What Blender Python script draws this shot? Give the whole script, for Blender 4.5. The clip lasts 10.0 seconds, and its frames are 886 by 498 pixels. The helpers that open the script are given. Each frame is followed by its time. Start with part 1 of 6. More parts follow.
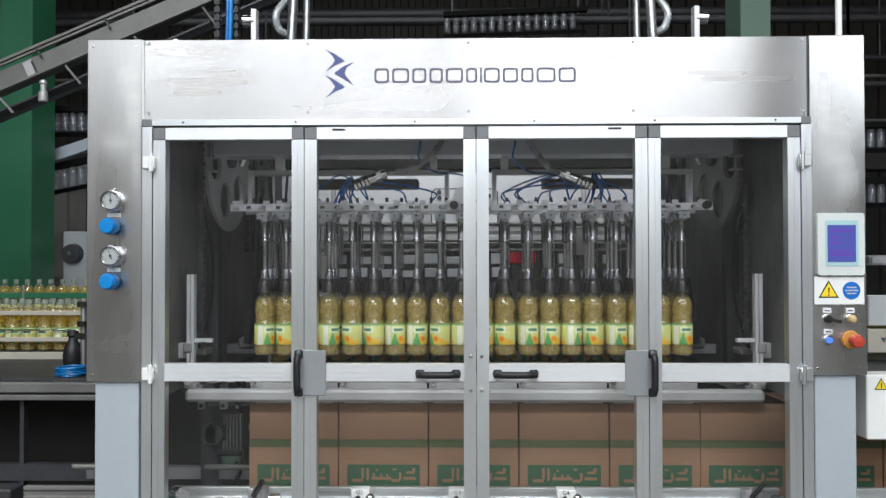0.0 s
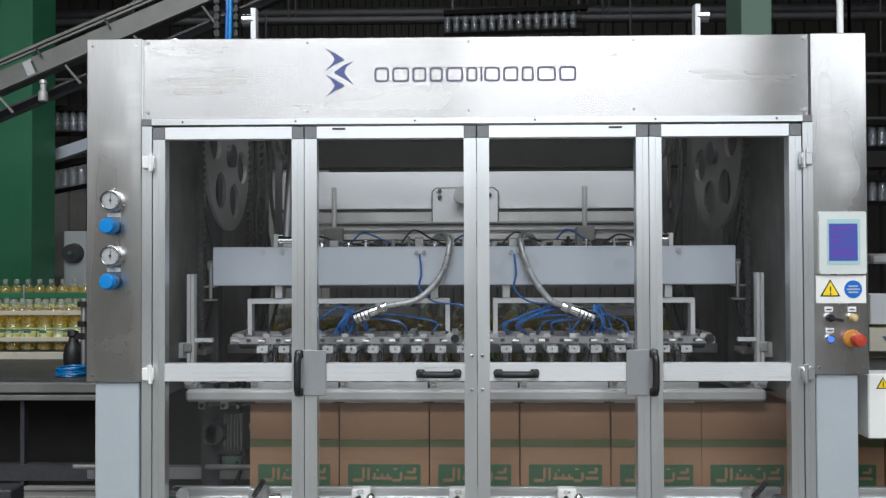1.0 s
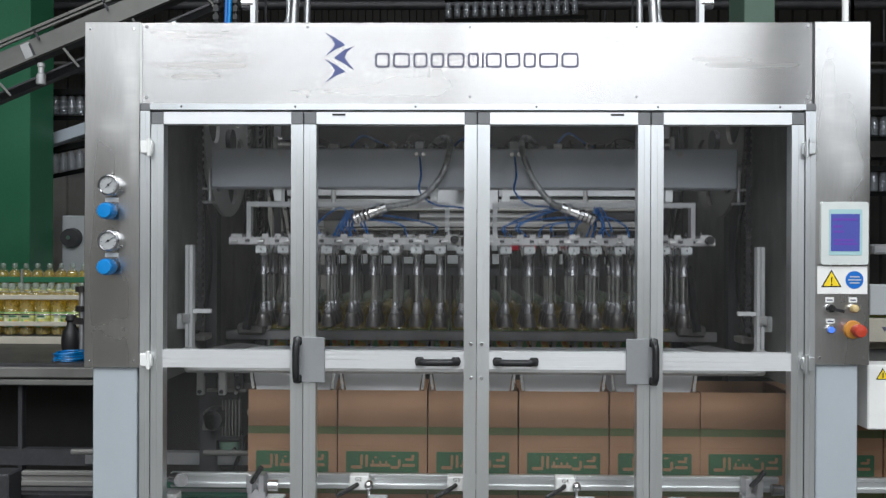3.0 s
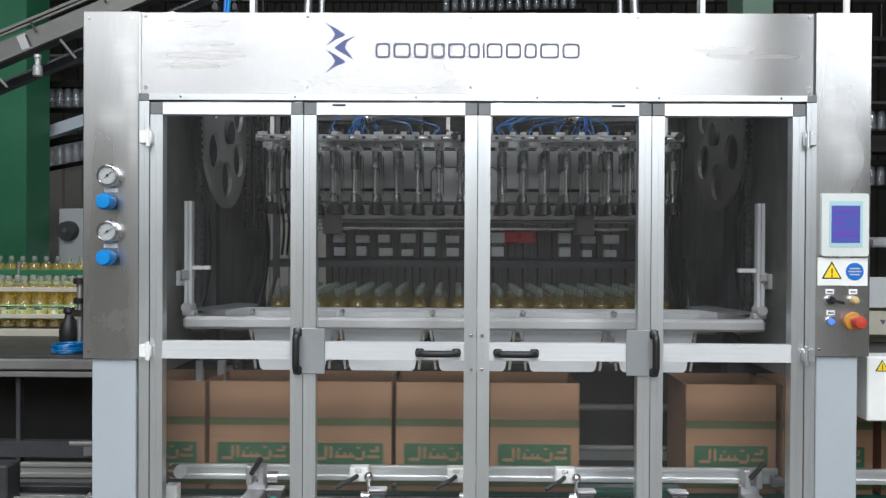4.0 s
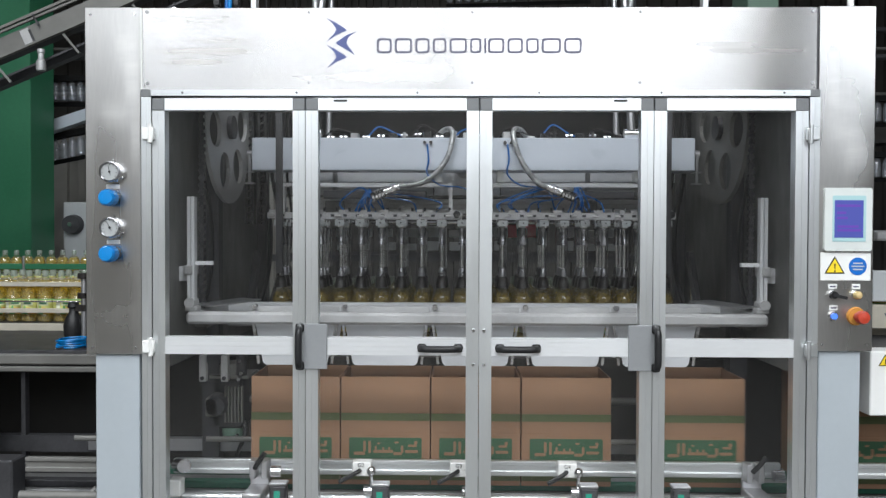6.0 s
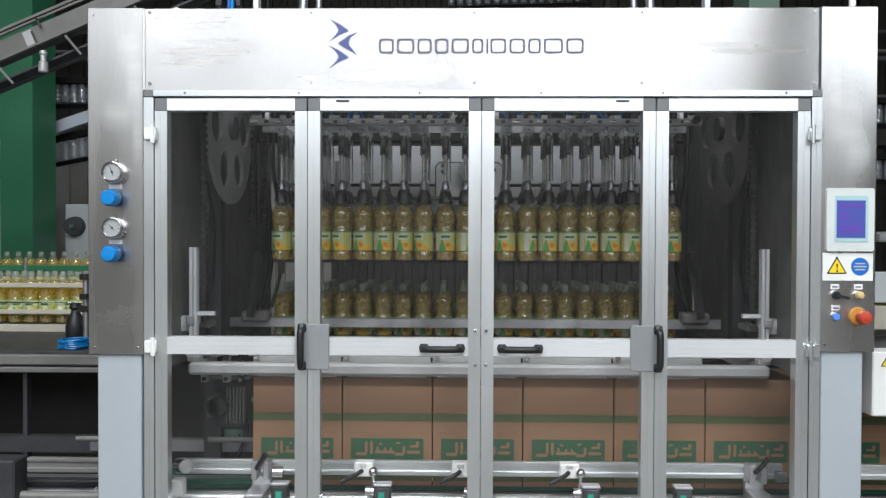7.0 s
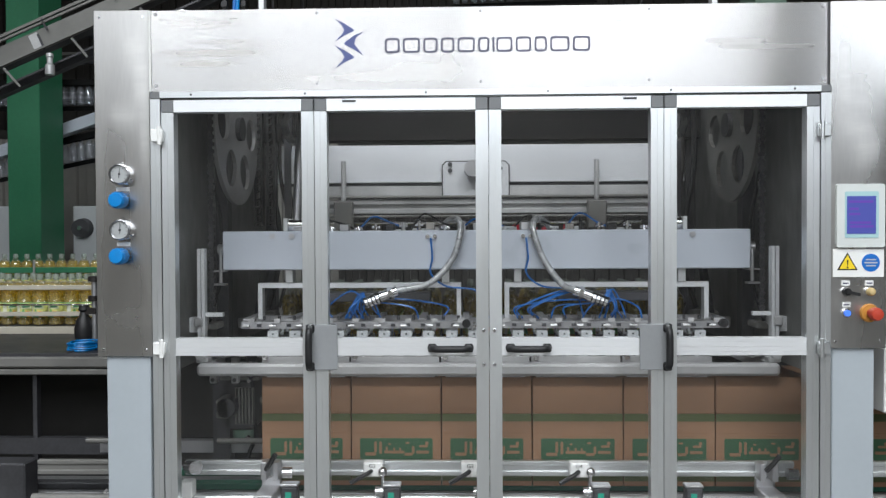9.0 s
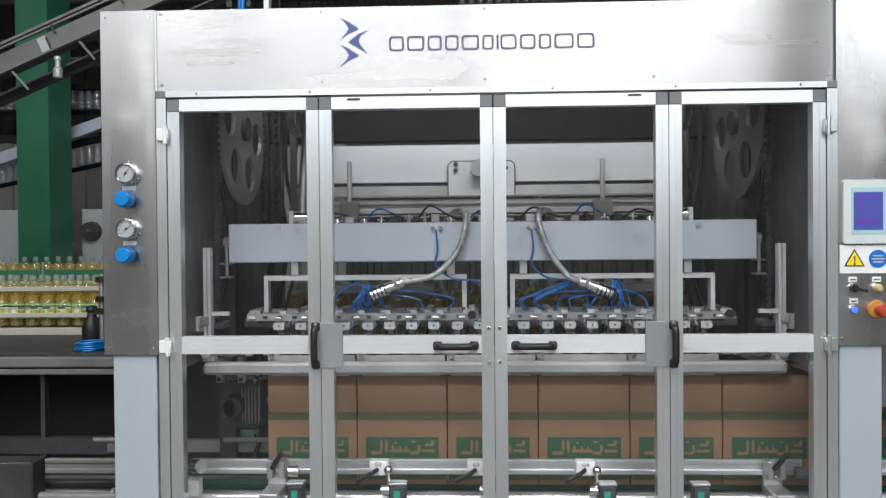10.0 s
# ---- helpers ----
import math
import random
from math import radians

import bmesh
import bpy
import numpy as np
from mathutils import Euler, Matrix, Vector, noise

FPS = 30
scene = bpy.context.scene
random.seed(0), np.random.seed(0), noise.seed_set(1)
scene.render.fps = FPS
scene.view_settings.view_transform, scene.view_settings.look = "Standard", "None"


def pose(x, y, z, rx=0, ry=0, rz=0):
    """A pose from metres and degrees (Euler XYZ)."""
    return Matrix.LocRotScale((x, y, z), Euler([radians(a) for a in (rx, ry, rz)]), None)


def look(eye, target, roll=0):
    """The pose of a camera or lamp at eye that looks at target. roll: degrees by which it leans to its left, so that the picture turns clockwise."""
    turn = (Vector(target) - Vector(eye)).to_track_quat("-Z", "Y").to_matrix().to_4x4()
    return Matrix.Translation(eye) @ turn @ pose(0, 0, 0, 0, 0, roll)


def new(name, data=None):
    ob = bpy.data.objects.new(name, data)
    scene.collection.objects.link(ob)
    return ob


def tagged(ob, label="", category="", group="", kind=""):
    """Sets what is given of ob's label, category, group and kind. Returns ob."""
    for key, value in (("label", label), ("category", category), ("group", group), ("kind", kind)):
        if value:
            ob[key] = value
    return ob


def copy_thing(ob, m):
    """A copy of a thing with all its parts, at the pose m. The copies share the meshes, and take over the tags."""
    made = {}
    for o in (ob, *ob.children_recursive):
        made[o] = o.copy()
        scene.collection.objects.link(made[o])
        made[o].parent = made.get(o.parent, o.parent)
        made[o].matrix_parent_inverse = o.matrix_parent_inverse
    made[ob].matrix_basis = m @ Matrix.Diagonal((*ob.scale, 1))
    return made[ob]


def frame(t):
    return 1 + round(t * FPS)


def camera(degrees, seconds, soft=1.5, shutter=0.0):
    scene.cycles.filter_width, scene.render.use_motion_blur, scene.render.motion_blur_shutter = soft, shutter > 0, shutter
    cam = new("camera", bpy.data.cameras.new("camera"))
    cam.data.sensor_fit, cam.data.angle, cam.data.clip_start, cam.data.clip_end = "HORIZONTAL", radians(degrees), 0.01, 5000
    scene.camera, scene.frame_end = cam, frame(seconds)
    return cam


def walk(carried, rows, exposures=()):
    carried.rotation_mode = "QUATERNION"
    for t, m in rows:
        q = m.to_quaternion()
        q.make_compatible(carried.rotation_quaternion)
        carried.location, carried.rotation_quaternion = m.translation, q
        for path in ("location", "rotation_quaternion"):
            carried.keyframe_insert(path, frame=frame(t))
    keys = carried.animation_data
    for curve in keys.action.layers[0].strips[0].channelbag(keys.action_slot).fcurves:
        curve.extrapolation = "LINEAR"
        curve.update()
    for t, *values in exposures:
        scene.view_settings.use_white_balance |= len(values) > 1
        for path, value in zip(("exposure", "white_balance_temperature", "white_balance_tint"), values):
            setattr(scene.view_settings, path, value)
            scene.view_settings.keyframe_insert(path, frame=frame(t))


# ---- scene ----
cam = camera(58.1, 10.0, soft=1.35, shutter=0.25)
PATH = [
    (0, (-0.062, -2.667, 1.571), (-0.095, -0.667, 1.603), -0.1),
    (0.5, (-0.061, -2.661, 1.562), (-0.095, -0.662, 1.601), -0.2),
    (1, (-0.061, -2.661, 1.573), (-0.096, -0.662, 1.602), -0.2),
    (1.5, (-0.062, -2.66, 1.566), (-0.096, -0.66, 1.597), 0.1),
    (2, (-0.071, -2.657, 1.569), (-0.1, -0.657, 1.593), 0.2),
    (2.5, (-0.059, -2.652, 1.579), (-0.095, -0.652, 1.587), 0.2),
    (4, (-0.078, -2.641, 1.562), (-0.101, -0.641, 1.546), 0.3),
    (4.5, (-0.065, -2.645, 1.568), (-0.095, -0.645, 1.544), 0.4),
    (5, (-0.065, -2.646, 1.575), (-0.097, -0.647, 1.542), 0.3),
    (5.5, (-0.066, -2.641, 1.577), (-0.1, -0.642, 1.539), 0.2),
    (7, (-0.071, -2.642, 1.566), (-0.109, -0.642, 1.536), 0.2),
    (7.5, (-0.072, -2.643, 1.563), (-0.112, -0.644, 1.538), -0.1),
    (8, (-0.069, -2.64, 1.574), (-0.113, -0.641, 1.543), -0.2),
    (8.5, (-0.07, -2.637, 1.566), (-0.119, -0.638, 1.539), -0.3),
    (9, (-0.074, -2.635, 1.571), (-0.129, -0.636, 1.536), -0.3),
    (9.5, (-0.078, -2.634, 1.553), (-0.133, -0.634, 1.53), -0.6),
    (10, (-0.064, -2.635, 1.549), (-0.139, -0.636, 1.525), -0.5),
]
walk(cam, [(t, look(eye, target, roll)) for t, eye, target, roll in PATH], [(0, -0.10), (1, -0.25), (2.7, -0.27), (3.8, -0.02), (7.8, 0.0), (8.6, -0.14), (10, -0.16)])

# ---- world and light ----
world = bpy.data.worlds.new("hall_sky")
scene.world = world
world.use_nodes = True
_wn = world.node_tree.nodes
_sky = _wn.new("ShaderNodeTexSky")
_sky.sky_type, _sky.sun_disc = "NISHITA", False
_sky.sun_elevation, _sky.sun_rotation = radians(48), radians(200)
_wn["Background"].inputs["Strength"].default_value = 0.10
world.node_tree.links.new(_sky.outputs["Color"], _wn["Background"].inputs["Color"])



def area_lamp(name, eye, target, sx, sy, power, color=(1, 1, 1)):
    data = bpy.data.lights.new(name, "AREA")
    data.shape, data.size, data.size_y, data.energy, data.color = "RECTANGLE", sx, sy, power, color
    ob = new(name, data)
    ob.matrix_world = look(eye, target)
    return ob


# daylight through the tall windows of the wall behind the camera and the roof lights
area_lamp("window_light", (-2.65, -8.8, 5.0), (-2.65, 0, 5.0), 4.7, 2.6, 88, (0.94, 0.97, 1.0))
area_lamp("window_light", (2.075, -8.8, 5.0), (2.075, 0, 5.0), 4.35, 2.6, 140, (0.93, 0.965, 1.0))
area_lamp("window_light", (6.6, -8.8, 5.0), (6.6, 0, 5.0), 3.2, 2.6, 84, (0.93, 0.965, 1.0))
area_lamp("roof_light", (0.0, -3.4, 6.9), (0.0, -3.4, 0), 9.0, 1.6, 440, (0.93, 0.972, 1.0))
area_lamp("roof_light", (-0.9, -6.2, 6.9), (-0.9, -6.2, 0), 9.0, 1.6, 950, (0.93, 0.972, 1.0))
area_lamp("roof_light", (0.0, 4.6, 6.9), (0.0, 4.6, 0), 9.0, 1.2, 95, (0.97, 0.99, 1.0))

# ---- materials ----


def mat(name, base, rough=0.5, metal=0.0, var=0.12, scale=14.0, bump=0.0, stretch=(1, 1, 1), fine=90.0, rough_var=0.1, transmission=0.0, coat=0.0, island=False):
    """A principled surface with two scales of variation, in object space."""
    m = bpy.data.materials.new(name)
    m.use_nodes = True
    nt, b = m.node_tree, m.node_tree.nodes["Principled BSDF"]
    link = nt.links.new
    co = nt.nodes.new("ShaderNodeTexCoord")
    mp = nt.nodes.new("ShaderNodeMapping")
    mp.inputs["Scale"].default_value = stretch
    link(co.outputs["Object"], mp.inputs["Vector"])
    info = nt.nodes.new("ShaderNodeObjectInfo")
    big, small = nt.nodes.new("ShaderNodeTexNoise"), nt.nodes.new("ShaderNodeTexNoise")
    for n, sc, det in ((big, scale, 4), (small, fine, 3)):
        n.noise_dimensions = "4D"
        n.inputs["Scale"].default_value, n.inputs["Detail"].default_value = sc, det
        link(mp.outputs["Vector"], n.inputs["Vector"])
        link(info.outputs["Random"], n.inputs["W"])
    mix = nt.nodes.new("ShaderNodeMath")
    mix.operation = "MULTIPLY_ADD"
    link(small.outputs["Fac"], mix.inputs[0])
    mix.inputs[1].default_value = 0.45
    link(big.outputs["Fac"], mix.inputs[2])
    ramp = nt.nodes.new("ShaderNodeMapRange")
    ramp.inputs["From Min"].default_value, ramp.inputs["From Max"].default_value = 0.45, 1.0
    ramp.inputs["To Min"].default_value, ramp.inputs["To Max"].default_value = 1 - var, 1 + var
    link(mix.outputs[0], ramp.inputs["Value"])
    col = nt.nodes.new("ShaderNodeVectorMath")
    col.operation = "SCALE"
    col.inputs[0].default_value = base
    link(ramp.outputs[0], col.inputs["Scale"])
    link(col.outputs[0], b.inputs["Base Color"])
    rr = nt.nodes.new("ShaderNodeMapRange")
    rr.inputs["From Min"].default_value, rr.inputs["From Max"].default_value = 0.3, 0.7
    rr.inputs["To Min"].default_value, rr.inputs["To Max"].default_value = max(0.02, rough - rough_var), min(1, rough + rough_var)
    link(big.outputs["Fac"], rr.inputs["Value"])
    link(rr.outputs[0], b.inputs["Roughness"])
    b.inputs["Metallic"].default_value = metal
    b.inputs["Transmission Weight"].default_value = transmission
    b.inputs["Coat Weight"].default_value = coat
    if bump:
        bp = nt.nodes.new("ShaderNodeBump")
        bp.inputs["Strength"].default_value, bp.inputs["Distance"].default_value = bump, 0.002
        link(mix.outputs[0], bp.inputs["Height"])
        link(bp.outputs[0], b.inputs["Normal"])
    return m


def glow(name, color, strength):
    m = bpy.data.materials.new(name)
    m.use_nodes = True
    b = m.node_tree.nodes["Principled BSDF"]
    b.inputs["Base Color"].default_value = (*color, 1)
    b.inputs["Emission Color"].default_value = (*color, 1)
    b.inputs["Emission Strength"].default_value = strength
    b.inputs["Roughness"].default_value = 0.25
    return m


def clear_pane(name, tint=(0.985, 0.99, 0.99), ior=1.4, gloss=0.03):
    """A thin clear sheet: what lies behind shows through, gloss grows at grazing angles."""
    m = bpy.data.materials.new(name)
    m.use_nodes = True
    nt = m.node_tree
    nt.nodes.remove(nt.nodes["Principled BSDF"])
    tr, gl, fr, mx = (nt.nodes.new("ShaderNode" + k) for k in ("BsdfTransparent", "BsdfGlossy", "Fresnel", "MixShader"))
    tr.inputs["Color"].default_value = (*tint, 1)
    gl.inputs["Roughness"].default_value = gloss
    fr.inputs["IOR"].default_value = ior
    nt.links.new(fr.outputs[0], mx.inputs[0])
    nt.links.new(tr.outputs[0], mx.inputs[1])
    nt.links.new(gl.outputs[0], mx.inputs[2])
    nt.links.new(mx.outputs[0], nt.nodes["Material Output"].inputs["Surface"])
    return m


def thin_plastic(name, tint, body, haze, gloss, ior=1.75, wave=0.10, scale=60.0, through_share=0.3):
    """Clear moulded plastic or oil: light passes, some is scattered in it, and the skin is glossy."""
    m = bpy.data.materials.new(name)
    m.use_nodes = True
    nt = m.node_tree
    nt.nodes.remove(nt.nodes["Principled BSDF"])
    kinds = ("BsdfTransparent", "BsdfGlossy", "BsdfDiffuse", "BsdfTranslucent", "LayerWeight", "MixShader", "MixShader", "MixShader", "TexNoise", "TexCoord", "Bump", "MapRange")
    tr, gl, df, tl, fr, m1, m2, m3, no, co, bp, mr = (nt.nodes.new("ShaderNode" + k) for k in kinds)
    tr.inputs["Color"].default_value = (*tint, 1)
    gl.inputs["Roughness"].default_value = gloss
    df.inputs["Color"].default_value = (*body, 1)
    tl.inputs["Color"].default_value = (*body, 1)
    fr.inputs["Blend"].default_value = 0.5
    f0 = ((ior - 1) / (ior + 1)) ** 2
    rise, share = nt.nodes.new("ShaderNodeMath"), nt.nodes.new("ShaderNodeMath")
    rise.operation, share.operation = "POWER", "MULTIPLY_ADD"
    rise.inputs[1].default_value = 4.0
    share.inputs[1].default_value, share.inputs[2].default_value = 0.8 * (1 - f0), f0
    no.inputs["Scale"].default_value, no.inputs["Detail"].default_value = scale, 3
    bp.inputs["Strength"].default_value, bp.inputs["Distance"].default_value = wave, 0.0012
    mr.inputs["To Min"].default_value, mr.inputs["To Max"].default_value = haze * 0.6, min(1, haze * 1.4)
    link = nt.links.new
    link(co.outputs["Object"], no.inputs["Vector"])
    link(no.outputs["Fac"], bp.inputs["Height"])
    link(no.outputs["Fac"], mr.inputs["Value"])
    link(bp.outputs[0], gl.inputs["Normal"])
    m1.inputs[0].default_value = through_share
    link(df.outputs[0], m1.inputs[1])
    link(tl.outputs[0], m1.inputs[2])
    link(mr.outputs[0], m2.inputs[0])
    link(tr.outputs[0], m2.inputs[1])
    link(m1.outputs[0], m2.inputs[2])
    link(fr.outputs["Facing"], rise.inputs[0])
    link(rise.outputs[0], share.inputs[0])
    link(share.outputs[0], m3.inputs[0])
    link(m2.outputs[0], m3.inputs[1])
    link(gl.outputs[0], m3.inputs[2])
    link(m3.outputs[0], nt.nodes["Material Output"].inputs["Surface"])
    return m


STEEL = mat("brushed_stainless", (0.58, 0.57, 0.555), 0.27, 1.0, 0.10, 5.0, 0.0, (1, 1, 0.12), 160, 0.08)
HEADER = mat("brushed_stainless_header", (0.475, 0.465, 0.455), 0.24, 1.0, 0.06, 3.0, 0.0, (0.35, 1, 1), 120, 0.04)
# lit copy of the door aluminium: light caught from above, put into colour
LITALU = mat("upward_lit_aluminium", (0.80, 0.81, 0.82), 0.36, 0.45, 0.05, 6.0, 0.03, (0.2, 1, 1), 200, 0.06)
ALU = mat("anodised_aluminium", (0.74, 0.76, 0.765), 0.34, 0.9, 0.05, 6.0, 0.03, (1, 1, 0.2), 200, 0.06)
GREYPAINT = mat("light_grey_paint", (0.38, 0.418, 0.448), 0.42, 0.0, 0.04, 4.0, 0.04, (1, 1, 1), 60, 0.06)
BEAMPAINT = mat("blue_grey_paint", (0.50, 0.54, 0.60), 0.3, 0.0, 0.06, 5.0, 0.05, (1, 1, 1), 80, 0.08)
MATTEALU = mat("matt_aluminium", (0.62, 0.63, 0.64), 0.48, 0.35, 0.1, 6.0, 0.04)
PANELSTEEL = mat("matt_stainless_panel", (0.72, 0.735, 0.76), 0.38, 0.3, 0.16, 2.5, 0.0, (0.4, 1, 1), 60)
DULLSTEEL = mat("dull_dark_steel", (0.2, 0.197, 0.185), 0.55, 0.4, 0.2, 3.0, 0.0, (1, 1, 1), 14)
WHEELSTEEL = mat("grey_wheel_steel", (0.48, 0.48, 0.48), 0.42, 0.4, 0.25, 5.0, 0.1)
# dark grey with strong blotchy variation of tone
WALLSTEEL = mat("mottled_dark_inner_wall", (0.16, 0.16, 0.155), 0.5, 0.35, 0.6, 3.5, 0.1, (1, 1, 0.5), 22)
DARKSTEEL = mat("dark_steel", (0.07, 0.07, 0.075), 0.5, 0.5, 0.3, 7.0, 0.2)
MIDSTEEL = mat("machined_steel", (0.50, 0.50, 0.51), 0.38, 0.85, 0.18, 9.0, 0.1)
GRIPSTEEL = mat("polished_gripper_steel", (0.66, 0.66, 0.66), 0.26, 0.7, 0.25, 25.0, 0.05, (1, 1, 0.5))
TUBESTEEL = mat("dark_polished_steel", (0.30, 0.30, 0.31), 0.25, 0.85, 0.15, 20.0, 0.0, (1, 1, 0.4))
CHROME = mat("chrome", (0.80, 0.80, 0.81), 0.16, 1.0, 0.05, 12.0)
CORNER = mat("grey_plastic_corner", (0.16, 0.165, 0.17), 0.5, 0.0, 0.06)
SWITCHPLATE = mat("grey_sheet_plate", (0.30, 0.31, 0.32), 0.45, 0.3, 0.06, 5.0)
BLACK = mat("black_plastic", (0.01, 0.01, 0.011), 0.5, 0.0, 0.2)
# glossless black: the darkness of unlit depth is put into the colour
UNLITBLACK = mat("unlit_black", (0.012, 0.012, 0.012), 0.95, 0.0, 0.3, 6.0)
UNLITBLACK.node_tree.nodes["Principled BSDF"].inputs["Specular IOR Level"].default_value = 0.1
RUBBER = mat("black_rubber", (0.022, 0.019, 0.018), 0.33, 0.0, 0.3)
WHITE = mat("white_plastic", (0.78, 0.78, 0.76), 0.4, 0.0, 0.04)
HOSE = mat("grey_corrugated_hose", (0.36, 0.37, 0.375), 0.28, 0.3, 0.12, 30)
BLUETUBE = mat("blue_air_tube", (0.015, 0.125, 0.40), 0.3, 0.0, 0.1)
BLUEKNOB = mat("blue_plastic", (0.0, 0.2, 0.54), 0.35, 0.0, 0.06)
NAVY = mat("dark_blue_print", (0.07, 0.09, 0.24), 0.5, 0.0, 0.05)
INK = mat("dark_grey_print", (0.09, 0.09, 0.14), 0.5, 0.0, 0.05)
CARD = mat("brown_cardboard", (0.25, 0.142, 0.081), 0.8, 0.0, 0.07, 6.0, 0.12, (1, 1, 1), 130, 0.05)
CARDIN = mat("brown_cardboard_inside", (0.24, 0.13, 0.076), 0.85, 0.0, 0.08, 6.0, 0.12)
GREENINK = mat("green_print", (0.03, 0.088, 0.042), 0.7, 0.0, 0.12, 20)
GREENSTRIP = mat("olive_green_print", (0.085, 0.105, 0.042), 0.7, 0.0, 0.12, 20)
CARDINK = mat("dark_brown_print", (0.22, 0.115, 0.06), 0.8, 0.0, 0.1, 20)
GREENPAINT = mat("green_painted_steel", (0.03, 0.17, 0.085), 0.45, 0.0, 0.14, 2.0, 0.1, (1, 1, 1), 40)
PALEGREEN = mat("pale_green_painted_steel", (0.16, 0.26, 0.20), 0.5, 0.0, 0.1, 2.0, 0.1)
BELT = mat("green_conveyor_belt", (0.015, 0.105, 0.065), 0.5, 0.0, 0.15, 8.0)
CONCRETE = mat("concrete_floor", (0.12, 0.117, 0.11), 0.6, 0.0, 0.25, 1.2, 0.2, (1, 1, 1), 18)
BACKWALL = mat("dark_corrugated_sheet", (0.05, 0.047, 0.043), 0.6, 0.1, 0.2, 1.0, 0.0, (1, 1, 1), 12)
HALLWALL = mat("grey_corrugated_sheet", (0.24, 0.23, 0.21), 0.6, 0.1, 0.12, 1.0, 0.0, (1, 1, 1), 12)
# roof colour, also used for sheets that stand in for deep shade
ROOFSHADE = mat("dark_roof_and_shade", (0.035, 0.033, 0.03), 0.7, 0.0, 0.25, 0.8, 0.0, (1, 1, 1), 9)
YELLOW = mat("yellow_print", (0.85, 0.62, 0.02), 0.5, 0.0, 0.04)
SIGNBLUE = mat("blue_print", (0.0, 0.13, 0.50), 0.5, 0.0, 0.04)
RED = mat("red_plastic", (0.45, 0.05, 0.025), 0.32, 0.0, 0.06)
ORANGE = mat("yellow_orange_ring", (0.55, 0.25, 0.05), 0.4, 0.0, 0.06)
AMBER = mat("amber_lens", (0.55, 0.42, 0.2), 0.25, 0.0, 0.05)
DIALPAINT = mat("pale_dial_paint", (0.36, 0.37, 0.37), 0.5, 0.0, 0.05)
CREAM = mat("cream_plastic_rail", (0.44, 0.41, 0.34), 0.5, 0.0, 0.08)
PALEPANEL = mat("pale_grey_panel", (0.46, 0.48, 0.49), 0.5, 0.0, 0.08, 2.0)
SCREENFRAME = mat("pale_screen_bezel", (0.6, 0.63, 0.61), 0.45, 0.0, 0.03)
SCREENRIM = mat("turquoise_screen_rim", (0.36, 0.55, 0.57), 0.4, 0.0, 0.03)
SCREEN = glow("blue_lit_screen", (0.06, 0.07, 0.28), 0.42)
SCREENROW = glow("red_violet_screen_row", (0.10, 0.05, 0.30), 0.4)
BLUELED = glow("blue_lit_button", (0.06, 0.16, 0.62), 0.8)
GREENLED = glow("green_lit_sensor", (0.02, 0.26, 0.18), 0.3)
REDBOX = mat("red_plastic_guard", (0.45, 0.012, 0.03), 0.4, 0.0, 0.1)
PANE = thin_plastic("clear_dusty_polycarbonate", (0.99, 0.99, 0.99), (0.8, 0.81, 0.82), 0.005, 0.03, 1.4, 0.0, 4.0, 0.4)
DIALGLASS = clear_pane("clear_dial_glass", (0.97, 0.97, 0.97))
PET = thin_plastic("clear_bottle_plastic", (0.985, 0.98, 0.95), (0.92, 0.87, 0.66), 0.1, 0.03, 1.9, 0.2, 45.0)
OIL = thin_plastic("yellow_cooking_oil", (0.975, 0.86, 0.34), (0.94, 0.73, 0.17), 0.28, 0.05, 1.3, 0.1, 60.0, 0.3)
CAPWHITE = thin_plastic("clear_white_cap", (0.82, 0.88, 0.83), (0.66, 0.72, 0.66), 0.34, 0.08)
DUSTY = thin_plastic("clear_empty_bottle", (0.9, 0.92, 0.95), (0.8, 0.84, 0.9), 0.16, 0.08, 1.9, 0.25, 30.0)


